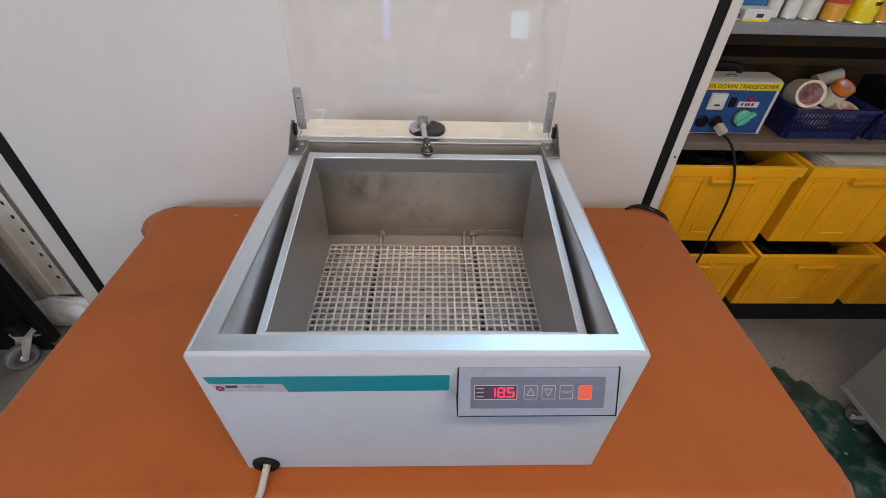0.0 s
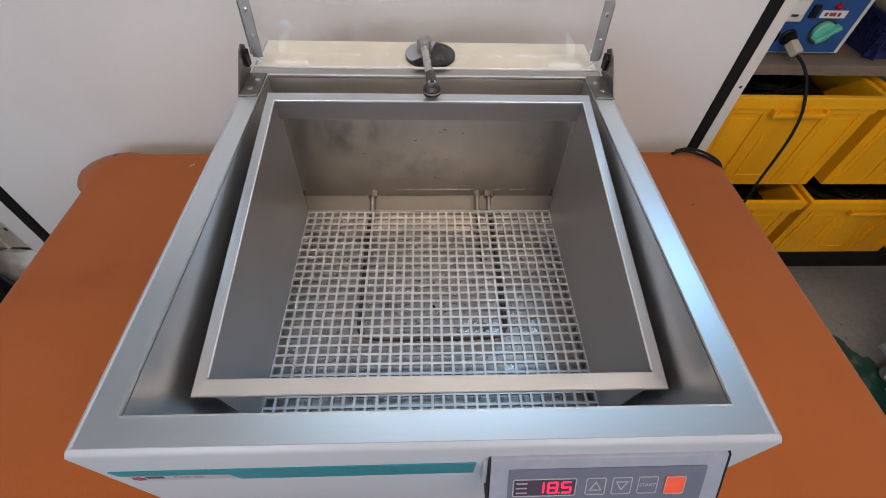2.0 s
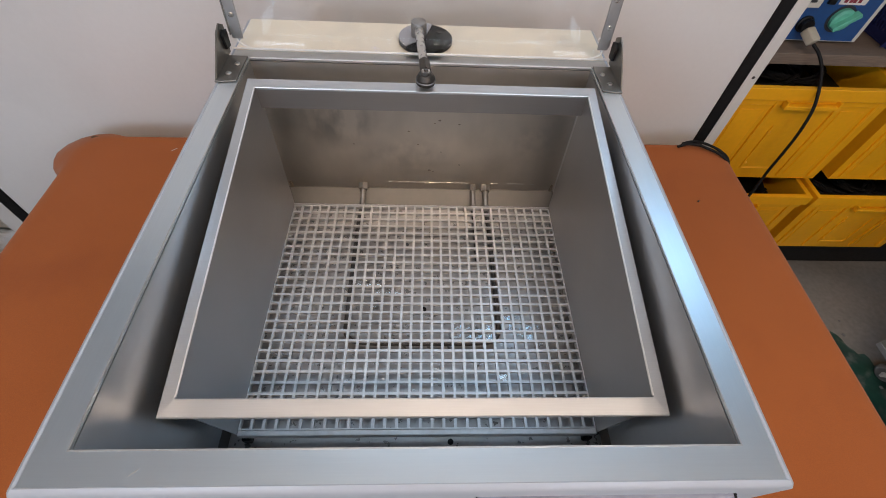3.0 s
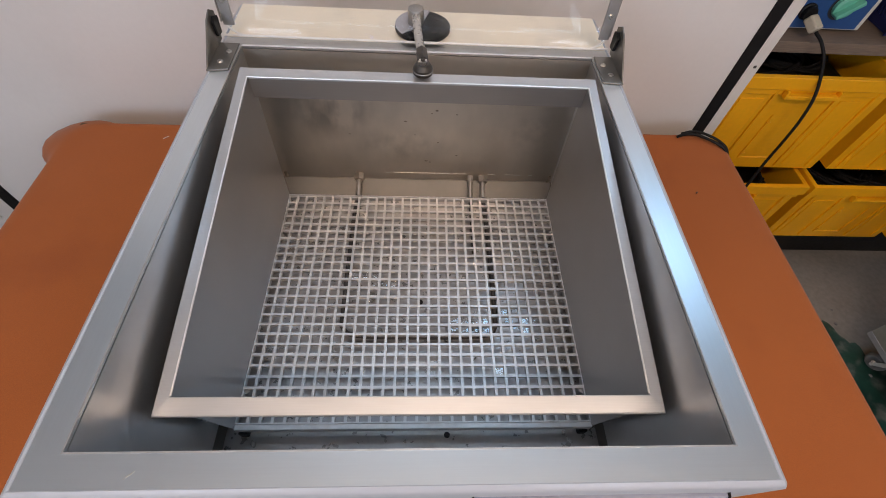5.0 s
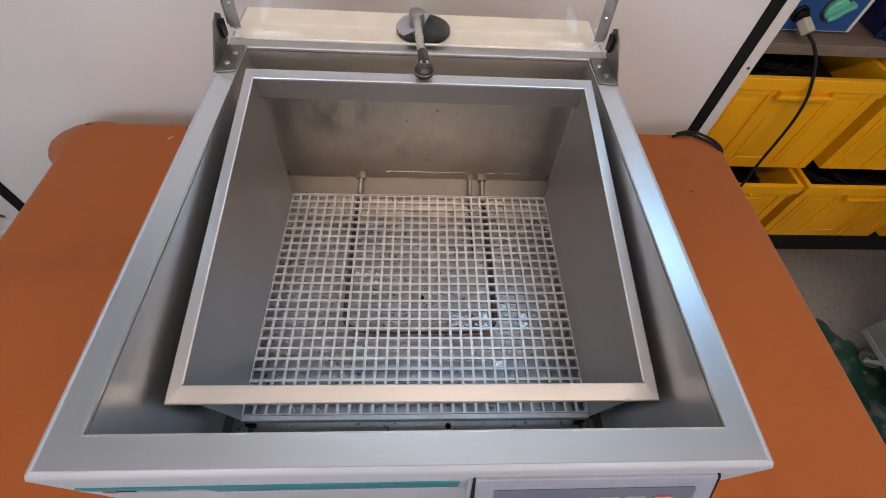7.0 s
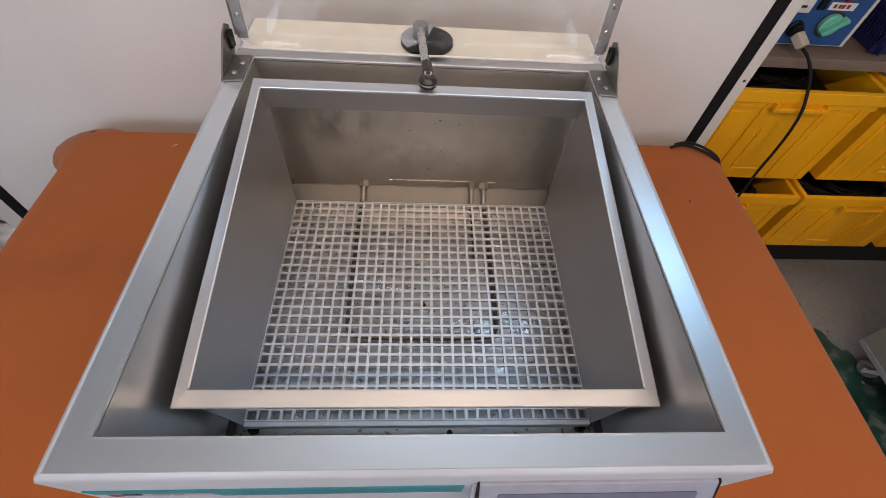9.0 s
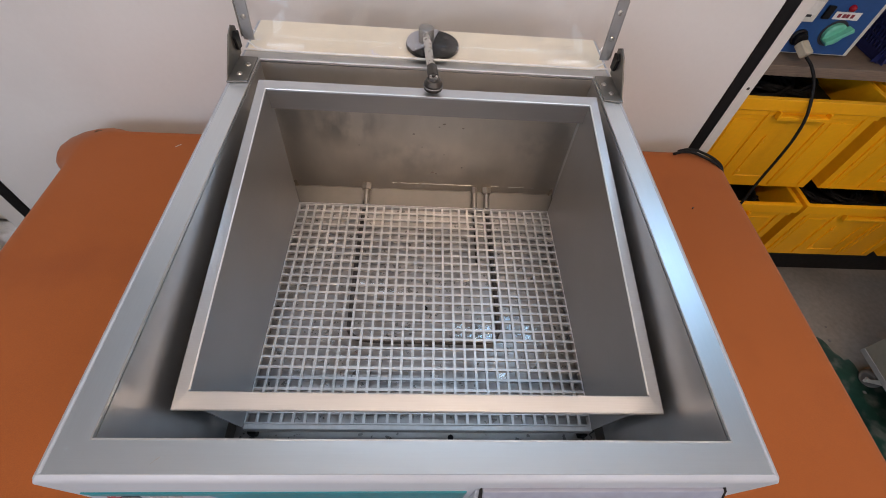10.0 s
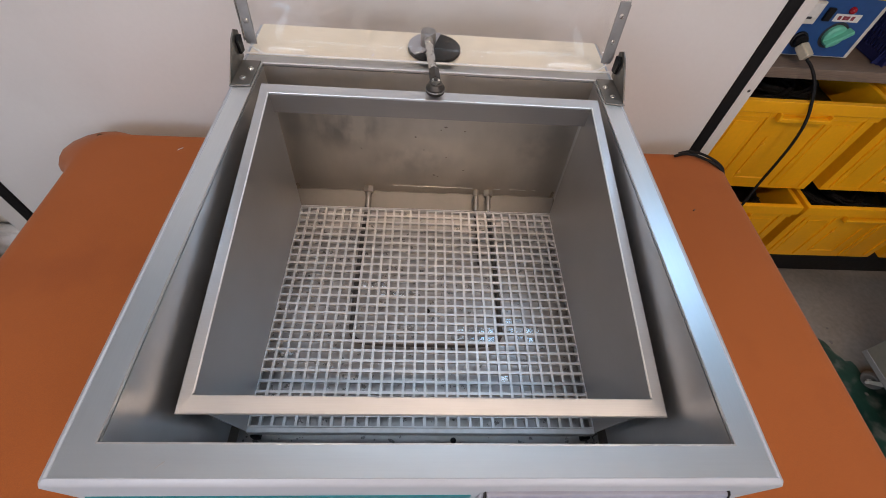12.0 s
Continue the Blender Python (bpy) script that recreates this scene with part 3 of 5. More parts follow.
for x0, x1, w in ((-0.066, -0.058, 0.0006), (-0.050, -0.012, 0.0007), (-0.008, 0.060, 0.0008), (0.066, 0.093, 0.0006), (0.135, 0.150, 0.0005), (0.170, 0.203, 0.0006), (0.216, 0.224, 0.0005)):
    part("weld_line", box(x0, x1, 0.5702, 0.5718, 0.8378, 0.8378 + w, 0.0002), "lip_steel", bath, "bright weld line in the rear wall")
for x, w, h in ((-0.259, 0.0035, 0.010), (0.2605, 0.003, 0.012)):
    b = bmesh.new()
    bmesh.ops.create_icosphere(b, subdivisions=3, radius=1)
    for v in b.verts:
        q = v.co * (1 + 0.5 * noise.noise(v.co * 2.5 + Vector((x * 40, 0, 0))))
        v.co = Vector((x + q.x * w, 0.5695 + q.y * 0.0010, 0.826 + q.z * h))
    part("rust_stain", b, "rust", bath, "brown rust in the tank corner", True)
part("drain", lathe((0.045, 0.095, FZ), (0, 0, 1), ((0.0042, 0.0), (0.0042, 0.001), (0.003, 0.0015), (0.002, 0.001))), "black_rubber", bath)
part("drain", lathe((0.005, 0.306, FZ), (0, 0, 1), ((0.0045, 0.0), (0.0045, 0.001), (0.003, 0.0015), (0.002, 0.001))), "black_rubber", bath)
# heater: a dark loop over the tank floor with fittings in the rear wall
HZ = FZ + 0.012
part("heating_element", tube([(-0.117, 0.562, 0.824), (-0.119, 0.532, HZ + 0.003), (-0.121, 0.45, HZ), (-0.120, 0.29, HZ), (-0.116, 0.252, HZ), (-0.09, 0.240, HZ), (0.0, 0.238, HZ),
                              (0.1, 0.240, HZ), (0.124, 0.252, HZ), (0.128, 0.29, HZ), (0.128, 0.45, HZ), (0.126, 0.532, HZ + 0.003), (0.126, 0.562, 0.824)], 0.0040), "heater", bath, "dark tubular heating element", smooth=True)
part("sensor_tube", tube([(0.101, 0.562, 0.824), (0.101, 0.532, HZ + 0.003), (0.101, 0.47, HZ + 0.001), (0.101, 0.40, HZ)], 0.004), "heater", bath, "", smooth=True)
for hx in (-0.117, 0.126, 0.101):
    f = part("fitting", cyl((hx, 0.5705, 0.8335), (hx, 0.5590, 0.8275), 0.0098 if hx != 0.101 else 0.0060, seg=6, bevel=0.0008), "fitting_steel", bath)
    part("sleeve", cyl((hx, 0.5595, 0.8278), (hx, 0.530, HZ + 0.003), 0.0046, seg=14), "fitting_steel", f, smooth=True)

# front: stripe, marks and control panel
def front_plate(pts, thick=0.0012, base=-0.003):
    return slab([(x, base, z) for x, z in pts], (0, -1, 0), thick)


part("stripe", front_plate([(-0.2905, 1.0305), (0.0385, 1.0340), (0.0385, 0.9985), (-0.184, 0.9965), (-0.189, 1.0155), (-0.287, 1.0165)]), "teal", bath, "teal stripe")
part("label_plate", front_plate([(-0.286, 1.0155), (-0.190, 1.0145), (-0.185, 0.9965), (-0.280, 0.9965)], 0.0006), "panel_line", bath, "pale name plate")
mark = None
for k in range(6):
    a = radians(60 * k + 15)
    mark = lathe((-0.2755 + 0.0042 * math.cos(a), -0.0036, 1.0045 + 0.0042 * math.sin(a)), (0, -1, 0), ((0.0024, 0.0), (0.0022, 0.0005), (0.0005, 0.0006)), 8, bm=mark)
part("emblem", mark, "mark_red", bath, "small red emblem")
wb = None
for x, w in ((-0.2665, 0.003), (-0.2625, 0.0035), (-0.2582, 0.0025), (-0.2550, 0.0035)):
    wb = merge(wb, front_plate([(x, 1.0115), (x + w, 1.0115), (x + w, 1.0060), (x, 1.0060)], 0.0006, -0.0036))
part("name_bars", wb, "mark_dark", bath)
wb = None
for x, w in ((-0.242, 0.0042), (-0.237, 0.0042), (-0.232, 0.0042), (-0.2245, 0.0042), (-0.2195, 0.0042)):
    wb = merge(wb, front_plate([(x, 1.0115), (x + w, 1.0115), (x + w, 1.0060), (x, 1.0060)], 0.0006, -0.0036))
part("model_bars", wb, "mark_grey", bath)

# wedge-shaped console: flush above, proud below
PX0, PX1, PZ0, PZ1, PY0, PY1 = 0.0500, 0.2645, 0.9935, 1.0525, -0.040, -0.006
console = part("control_panel", slab([(PX0, PY1, PZ1), (PX0, PY0, PZ0), (PX0, 0.0, PZ0), (PX0, 0.0, PZ1)], (1, 0, 0), PX1 - PX0, 0.0008), "panel_grey", bath, "grey sloping control panel")
up = Vector((0, PY1 - PY0, PZ1 - PZ0))
up.normalize()
face = Matrix(((1, 0, 0, (PX0 + PX1) / 2), (0, up.y, -up.z, (PY0 + PY1) / 2), (0, up.z, up.y, (PZ0 + PZ1) / 2), (0, 0, 0, 1)))


def on_face(name, pts, mat, lift, thick, parent, label=""):
    """A flat piece on the console: pts from its middle, lifted off it."""
    b = slab([(x, y, lift) for x, y in pts], (0, 0, 1), thick)
    bmesh.ops.transform(b, matrix=face, verts=b.verts)
    return part(name, b, mat, parent, label)


def frame_pts(cx, cy, w, h, line, lift, thick, r=0.0018):
    o, i = round_rect(w, h, r, 3), round_rect(w - line, h - line, max(r - line, 0.0004), 3)
    b = loft([[(cx + x, cy + y, lift) for x, y in o], [(cx + x, cy + y, lift + thick) for x, y in o], [(cx + x, cy + y, lift + thick) for x, y in i], [(cx + x, cy + y, lift) for x, y in i]], None, closed=True)
    bmesh.ops.transform(b, matrix=face, verts=b.verts)
    return b


part("console_gap", box(PX0 + 0.001, PX1 - 0.0005, PY0 - 0.0002, -0.003, PZ0 - 0.0016, PZ0 - 0.0002), "black_rubber", bath)
part("console_gap", box(PX1 + 0.0001, PX1 + 0.0018, -0.0045, -0.003, PZ0 - 0.001, PZ1 + 0.001), "black_rubber", bath)
part("console_side", slab([(PX1 + 0.0002, PY1, PZ1), (PX1 + 0.0002, PY0 - 0.0004, PZ0 - 0.002), (PX1 + 0.0002, 0.0, PZ0 - 0.002), (PX1 + 0.0002, 0.0, PZ1)], (1, 0, 0), 0.0018), "black_rubber", bath)
part("console_side", slab([(PX0 - 0.0002, PY1, PZ1), (PX0 - 0.0002, PY0 - 0.0004, PZ0 - 0.002), (PX0 - 0.0002, 0.0, PZ0 - 0.002), (PX0 - 0.0002, 0.0, PZ1)], (-1, 0, 0), 0.0010), "black_rubber", bath)
part("cheek", slab([(PX0 - 0.0013, -0.0034, 1.046), (PX0 - 0.0013, -0.016, 1.010), (PX0 - 0.0013, -0.0034, 1.000)], (-1, 0, 0), 0.004, 0.0008), "white_paint", bath)
inner = on_face("keypad", [(x - 0.0005, y) for x, y in round_rect(0.0905, 0.0225, 0.002)], "panel_dark", 0.0002, 0.0006, console, "dark blue-grey keypad foil")
part("display_frame", frame_pts(-0.0575, 0.001, 0.029, 0.0105, 0.0009, 0.0009, 0.0006), "panel_line", inner)
on_face("display_window", [(-0.0575 + x, 0.001 + y) for x, y in round_rect(0.0278, 0.0093, 0.001)], "window_red", 0.0009, 0.0004, inner, "dark red display window")
# lit digits, built of bars
SEG = {"1": "bc", "8": "abcdefg", "5": "acdfg"}


def digit(ch, cx, cy, w=0.0040, h=0.0062, t=0.0016):
    where = {"a": (0, h, w, t), "g": (0, 0, w, t), "d": (0, -h, w, t), "b": (w, h / 2, t, h / 2), "c": (w, -h / 2, t, h / 2), "f": (-w, h / 2, t, h / 2), "e": (-w, -h / 2, t, h / 2)}
    b = None
    for s in SEG[ch]:
        x, y, a, c = where[s]
        hx, hy = (a, t / 2) if s in "agd" else (t / 2, c)
        b = box(cx + x - hx, cx + x + hx, cy + y - hy, cy + y + hy, 0.0014, 0.0017, bm=b)
    return b


for ch, dx in (("1", -0.0625), ("8", -0.0500), ("5", -0.0375)):
    b = digit(ch, dx, 0.001)
    if ch == "8":
        b = box(dx + 0.0056, dx + 0.0068, -0.0058, -0.0046, 0.0014, 0.0017, bm=b)
    bmesh.ops.transform(b, matrix=face, verts=b.verts)
    part("digit", b, "led", inner, "glowing red digit")
for dy in (0.0066, 0.001, -0.0048):
    on_face("legend_bar", [(-0.0835, dy - 0.0006), (-0.0735, dy - 0.0006), (-0.0735, dy + 0.0009), (-0.0835, dy + 0.0009)], "mark_grey", 0.0015, 0.0003, inner)
for kx, sign in ((-0.0105, 1), (0.0135, -1), (0.0375, 0)):
    key = part("key", frame_pts(kx, 0.001, 0.0092, 0.0102, 0.0008, 0.0009, 0.0006), "panel_line", inner)
    if sign:
        tri = [(kx - 0.006, 0.001 - sign * 0.005), (kx + 0.006, 0.001 - sign * 0.005), (kx, 0.001 + sign * 0.006)]
        ti = [(kx + (x - kx) * 0.74, 0.001 + (y - 0.001 + sign * 0.0012) * 0.74 - sign * 0.0012) for x, y in tri]
        b = loft([[(x, y, 0.0009) for x, y in tri], [(x, y, 0.0014) for x, y in tri], [(x, y, 0.0014) for x, y in ti], [(x, y, 0.0009) for x, y in ti]], None, closed=True)
        bmesh.ops.transform(b, matrix=face, verts=b.verts)
        part("arrow", b, "panel_line", inner)
    else:
        part("key_legend", lettering("START", 0.0052, face @ pose(kx, 0.001, 0.0012), 0.0002), "panel_line", inner)
on_face("stop_key", [(0.0625 + x, 0.001 + y) for x, y in round_rect(0.0094, 0.0106, 0.0015)], "orange_key", 0.0009, 0.0012, inner, "orange-red key")
part("key_rim", frame_pts(0.0625, 0.001, 0.0094, 0.0106, 0.0007, 0.0021, 0.0003), "panel_line", inner)

# grommet and hose at the lower front corner
GX = -0.272
part("grommet", lathe((GX + 0.005, -0.003, 0.773), (0, -1, 0), ((0.0225, -0.001), (0.0225, 0.003), (0.020, 0.006), (0.011, 0.006), (0.009, 0.001)), 30), "black_rubber", bath, "black rubber grommet", smooth=True)
hose = part("hose", tube([(GX + 0.008, 0.01, 0.777), (GX + 0.008, -0.012, 0.775), (GX + 0.006, -0.027, 0.767), (GX + 0.004, -0.042, 0.7585), (GX + 0.001, -0.060, 0.7555), (GX - 0.003, -0.082, 0.742), (GX - 0.006, -0.096, 0.70), (GX - 0.008, -0.106, 0.60), (GX - 0.010, -0.112, 0.45)], 0.0062, 12), "hose", None, smooth=True)
tagged(hose, "pale grey hose hanging out of the water bath", "hose")

# hinges: screwed plate, upright ear, dark cap
for s in (-1, 1):
    b = slab([(s * 0.270, 0.524, RZ + 0.0005), (s * 0.2995, 0.520, RZ + 0.0005), (s * 0.2995, 0.590, RZ + 0.0005), (s * 0.270, 0.590, RZ + 0.0005)], (0, 0, 1), 0.0025, 0.0006)
    hinge = part("hinge", b, "hinge_steel", bath, "pressed steel hinge bracket")
    part("ear", slab([(s * 0.2975, 0.524, RZ + 0.003), (s * 0.2975, 0.600, RZ + 0.003), (s * 0.2975, 0.606, RZ + 0.042), (s * 0.2975, 0.592, RZ + 0.050), (s * 0.2975, 0.575, RZ + 0.044)], (s, 0, 0), 0.0022, 0.0005), "hinge_steel", hinge)
    part("cap", slab([(s * 0.2970, 0.583, RZ + 0.016), (s * 0.2970, 0.598, RZ + 0.014), (s * 0.2970, 0.601, RZ + 0.038), (s * 0.2970, 0.590, RZ + 0.042), (s * 0.2970, 0.581, RZ + 0.036)], (-s, 0, 0), 0.0045, 0.001), "black_plastic", hinge, "black plastic hinge cap")
    for sx, sy in ((0.279, 0.566), (0.285, 0.541)):
        part("screw", lathe((s * sx, sy, RZ + 0.003), (0, 0, 1), ((0.0042, 0), (0.0042, 0.001), (0.003, 0.0022), (0.0012, 0.0022), (0.001, 0.001)), 16), "bright_steel", hinge)

# the clear hood, drawn shut and swung open about the hinge
OPEN, AY, AZ = radians(96), 0.6045, RZ + 0.002
swing = Matrix.Translation((0, AY, AZ)) @ Matrix.Rotation(-OPEN, 4, "X") @ Matrix.Translation((0, -AY, -AZ))
LY0, LY1 = 0.020, 0.600
lc, lh = (LY0 + LY1) / 2, (LY1 - LY0) / 2
LZ = RZ + 0.001
rings = []
for w, y0, y1, z, r in ((0.290, LY0, LY1, 0.0, 0.03), (0.290, LY0, LY1, 0.004, 0.03), (0.279, LY0 + 0.011, LY1 - 0.011, 0.006, 0.03), (0.2765, LY0 + 0.0135, LY1 - 0.0140, 0.0085, 0.032), (0.2755, LY0 + 0.0148, LY1 - 0.0162, 0.0125, 0.035), (0.2748, LY0 + 0.0156, LY1 - 0.0195, 0.018, 0.037),
                        (0.270, LY0 + 0.022, LY1 - 0.036, 0.06, 0.07), (0.265, LY0 + 0.03, LY1 - 0.055, 0.115, 0.09), (0.2635, LY0 + 0.0315, LY1 - 0.058, 0.127, 0.095), (0.2605, LY0 + 0.0345, LY1 - 0.061, 0.1335, 0.10),
                        (0.2550, LY0 + 0.040, LY1 - 0.066, 0.1372, 0.10), (0.248, LY0 + 0.047, LY1 - 0.073, 0.1387, 0.10), (0.244, LY0 + 0.051, LY1 - 0.077, 0.1389, 0.096), (0.10, 0.20, 0.40, 0.1395, 0.05)):
    rings.append([(x, (y0 + y1) / 2 + y, LZ + z) for x, y in round_rect(w, (y1 - y0) / 2, r, 9)])
lb = loft(rings, None, cap1=True)
bmesh.ops.transform(lb, matrix=swing, verts=lb.verts)
lid = part("lid", lb, "clear", bath, "clear acrylic hood, swung open", smooth=True)
sm = lid.modifiers.new("thick", "SOLIDIFY")
sm.thickness, sm.offset = 0.003, -1
lid.visible_shadow = False
rim_line = [p for p in round_rect(0.2905, (LY1 - LY0) / 2 + 0.0005, 0.03, 9) if p[1] > lh - 0.12]
rim_line = [(x, lc + y, LZ + 0.0018) for x, y in sorted(rim_line, key=lambda q: q[0])]
rim_line = [(-0.2905, LY1 - 0.10, LZ + 0.0018)] + rim_line + [(0.2905, LY1 - 0.10, LZ + 0.0018)]
eb = tube(rim_line, 0.0016, 8, steps=2)
bmesh.ops.transform(eb, matrix=swing, verts=eb.verts)
part("cut_edge", eb, "sheet_edge", lid, "bright polished sheet edge", smooth=True)
for s in (-1, 1):
    b = box(s * 0.281 - 0.0080, s * 0.281 + 0.0080, LY1 - 0.108, LY1 - 0.016, LZ - 0.0035, LZ - 0.0008, 0.0006)
    bmesh.ops.transform(b, matrix=swing, verts=b.verts)
    arm = part("hinge_arm", b, "arm_steel", lid, "flat steel hinge arm")
    b = box(s * 0.2905 - 0.0014, s * 0.2905 + 0.0000, LY1 - 0.104, LY1 - 0.020, LZ - 0.0034, LZ + 0.010, 0.0004)
    bmesh.ops.transform(b, matrix=swing, verts=b.verts)
    part("arm_fold", b, "arm_steel", arm)
    for d in (0.05, 0.088):
        b = lathe((s * 0.281, LY1 - d, LZ - 0.0036), (0, 0, -1), ((0.0036, 0), (0.0036, 0.0008), (0.002, 0.002)), 14)
        bmesh.ops.transform(b, matrix=swing, verts=b.verts)
        part("screw", b, "bright_steel", arm)

# drive: turning disc on the deck with a rod to the basket
DX, DY, DZ = 0.003, 0.650, RZ + 0.0035
disc = part("drive_disc", lathe((DX, DY, DZ), (0, 0, 1), ((0.044, 0.0), (0.044, 0.005), (0.043, 0.006), (0.001, 0.006)), 40), "black_plastic", bath, "black drive disc")
# pale patch paints the lid's hazy reflection over the left of the disc
half = [(DX + 0.0435 * math.cos(a), DY + 0.0435 * math.sin(a), DZ + 0.0061) for a in (radians(75 + 148 * k / 20) for k in range(21))] + [(DX - 0.004, DY - 0.008, DZ + 0.0061)]
part("half_plate", slab(half, (0, 0, 1), 0.0015), "panel_line", disc, "pale patch, lid reflection painted on the drive disc")
for sx, sy in ((0.022, 0.018), (0.018, -0.022)):
    part("screw", lathe((DX + sx, DY + sy, DZ + 0.006), (0, 0, 1), ((0.0045, 0), (0.0045, 0.001), (0.002, 0.001)), 14), "dark_steel", disc)
PVX, PVY = -0.008, 0.652
part("pivot_post", cyl((PVX, PVY, DZ + 0.006), (PVX, PVY, DZ + 0.031), 0.0125, seg=24, bevel=0.0016), "arm_steel", bath, "turned steel pivot", smooth=True)
rod = part("connecting_rod", tube([(PVX, PVY - 0.002, DZ + 0.022), (-0.004, 0.60, DZ + 0.020), (0.002, 0.545, DZ + 0.018)], 0.0066, 14, steps=3), "bright_steel", bath, "steel connecting rod", smooth=True)
part("rod_end", cyl((0.0015, 0.556, DZ + 0.018), (0.004, 0.530, DZ + 0.017), 0.0086, seg=6), "dark_steel", rod)
part("ball_joint", lathe((0.004, 0.5165, DZ + 0.005), (0, 0, 1), ((0.010, 0), (0.0138, 0.004), (0.0138, 0.012), (0.010, 0.018), (0.005, 0.018), (0.005, 0.022), (0.002, 0.022)), 24), "dark_steel", rod, "dark ball joint")
part("washer", lathe((0.004, 0.5165, DZ + 0.0125), (0, 0, 1), ((0.0140, 0), (0.0146, 0.001), (0.0140, 0.002), (0.009, 0.002)), 24), "arm_steel", rod)
part("nut", cyl((0.004, 0.5165, DZ + 0.0222), (0.004, 0.5165, DZ + 0.0275), 0.0068, seg=6), "bright_steel", rod)
part("stud", cyl((0.004, 0.5165, DZ + 0.0276), (0.004, 0.5165, DZ + 0.0305), 0.0030, seg=12), "dark_steel", rod)

# rust spots on the rear wall and drops of water on the tank floor
for k, (x, z, w) in enumerate(((-0.025, 0.956, 4), (0.030, 0.979, 5), (0.021, 0.973, 4), (0.064, 0.972, 4), (0.013, 0.869, 5), (-0.009, 0.928, 3), (-0.125, 0.926, 3), (0.020, 0.866, 3), (0.070, 0.883, 3), (0.034, 0.912, 3))):
    b = bmesh.new()
    bmesh.ops.create_icosphere(b, subdivisions=2, radius=w * 0.00048)
    for v in b.verts:
        v.co *= 1 + 0.5 * noise.noise(v.co * 400 + Vector((k, 3, 1)))
        v.co = Vector((v.co.x * 1.5, v.co.y * 0.12, v.co.z * 0.8))
    bmesh.ops.translate(b, verts=b.verts, vec=(x, 0.5709 + (z - 0.838) * 0.0665, z))
    part("rust_spot", b, "rust", bath, "", True)
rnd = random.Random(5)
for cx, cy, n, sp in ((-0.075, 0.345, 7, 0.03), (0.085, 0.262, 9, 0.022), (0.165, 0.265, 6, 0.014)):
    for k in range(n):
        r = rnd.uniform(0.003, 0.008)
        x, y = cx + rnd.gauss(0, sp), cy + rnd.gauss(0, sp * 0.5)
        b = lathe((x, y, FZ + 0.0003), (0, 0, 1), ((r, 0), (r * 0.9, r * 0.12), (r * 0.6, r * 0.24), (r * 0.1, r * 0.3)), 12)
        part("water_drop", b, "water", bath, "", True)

# ---- the shaker basket ----
BX, GZ = 0.2425, 0.835
GY1 = 0.507
FRY, FRZ, RRY, RRZ = 0.089, 1.010, 0.506, 1.083
basket = thing("shaker_basket", (0, 0.30, GZ), "stainless steel shaker tray with perforated floor in the bath", "basket")


def pierced(xs, ys, place):
    """A sheet with square holes at the odd cells, each wall of a hole drawn; place(x, y, side) sets its corners."""
    w, h = len(xs), len(ys)
    verts = [place(x, y, side) for side in (0, 1) for y in ys for x in xs]
    def at(i, j, k):
        return k * w * h + j * w + i
    def solid(i, j):
        return 0 <= i < w - 1 and 0 <= j < h - 1 and not (i % 2 == 1 and j % 2 == 1)
    faces = []
    for j in range(h - 1):
        for i in range(w - 1):
            if solid(i, j):
                faces.append((at(i, j, 0), at(i + 1, j, 0), at(i + 1, j + 1, 0), at(i, j + 1, 0)))
                faces.append((at(i, j, 1), at(i, j + 1, 1), at(i + 1, j + 1, 1), at(i + 1, j, 1)))
                for di, dj, a, b in ((0, -1, (0, 0), (1, 0)), (1, 0, (1, 0), (1, 1)), (0, 1, (1, 1), (0, 1)), (-1, 0, (0, 1), (0, 0))):
                    if not solid(i + di, j + dj):
                        faces.append((at(i + a[0], j + a[1], 0), at(i + a[0], j + a[1], 1), at(i + b[0], j + b[1], 1), at(i + b[0], j + b[1], 0)))
    me = bpy.data.meshes.new("sheet")
    me.from_pydata(verts, [], faces)
    b = bmesh.new()
    b.from_mesh(me)
    bpy.data.meshes.remove(me)
    return b


def alternate(start, pitch, hole, n):
    """The borders of n holes of a row, with the solid ends."""
    gap = (pitch - hole) / 2
    return [start] + [start + k * pitch + e for k in range(n) for e in (gap, pitch - gap)] + [start + n * pitch]


PITCH = 2 * BX / 30
part("perforated_floor", pierced(alternate(-BX, PITCH, 0.0123, 30), alternate(GY1 - 25 * PITCH, PITCH, 0.0123, 25), lambda x, y, side: (x, y, GZ - 0.005 * side)), "grid_steel", basket, "perforated steel floor with square holes")
for s in (-1, 1):
    part("side_panel", slab([(s * (BX + 0.0005), 0.098, GZ - 0.004), (s * (BX + 0.0005), GY1 + 0.004, GZ - 0.004), (s * (BX + 0.0005), RRY + 0.016, RRZ - 0.004), (s * (BX + 0.0005), FRY - 0.010, FRZ - 0.004)], (s, 0, 0), 0.0015), "sheet_steel", basket)
    part("floor_edge", box(s * BX - 0.0012, s * BX + 0.0002, 0.1000, GY1, GZ - 0.012, GZ - 0.0052), "grid_steel", basket)
    part("foot", lathe((s * (BX - 0.0024), 0.150, GZ - 0.0055), (0, 0, -1), ((0.006, 0), (0.006, 0.02), (0.004, 0.028)), 14), "sheet_steel", basket)
    part("foot", lathe((s * (BX - 0.0024), 0.44, GZ - 0.0055), (0, 0, -1), ((0.006, 0), (0.006, 0.02), (0.004, 0.028)), 14), "sheet_steel", basket)
part("floor_edge", box(-BX, BX, GY1 - 25 * PITCH - 0.0075, GY1 - 25 * PITCH - 0.0001, GZ - 0.013, GZ - 0.0003, 0.0012), "grid_steel", basket, "folded front edge of the tray floor")
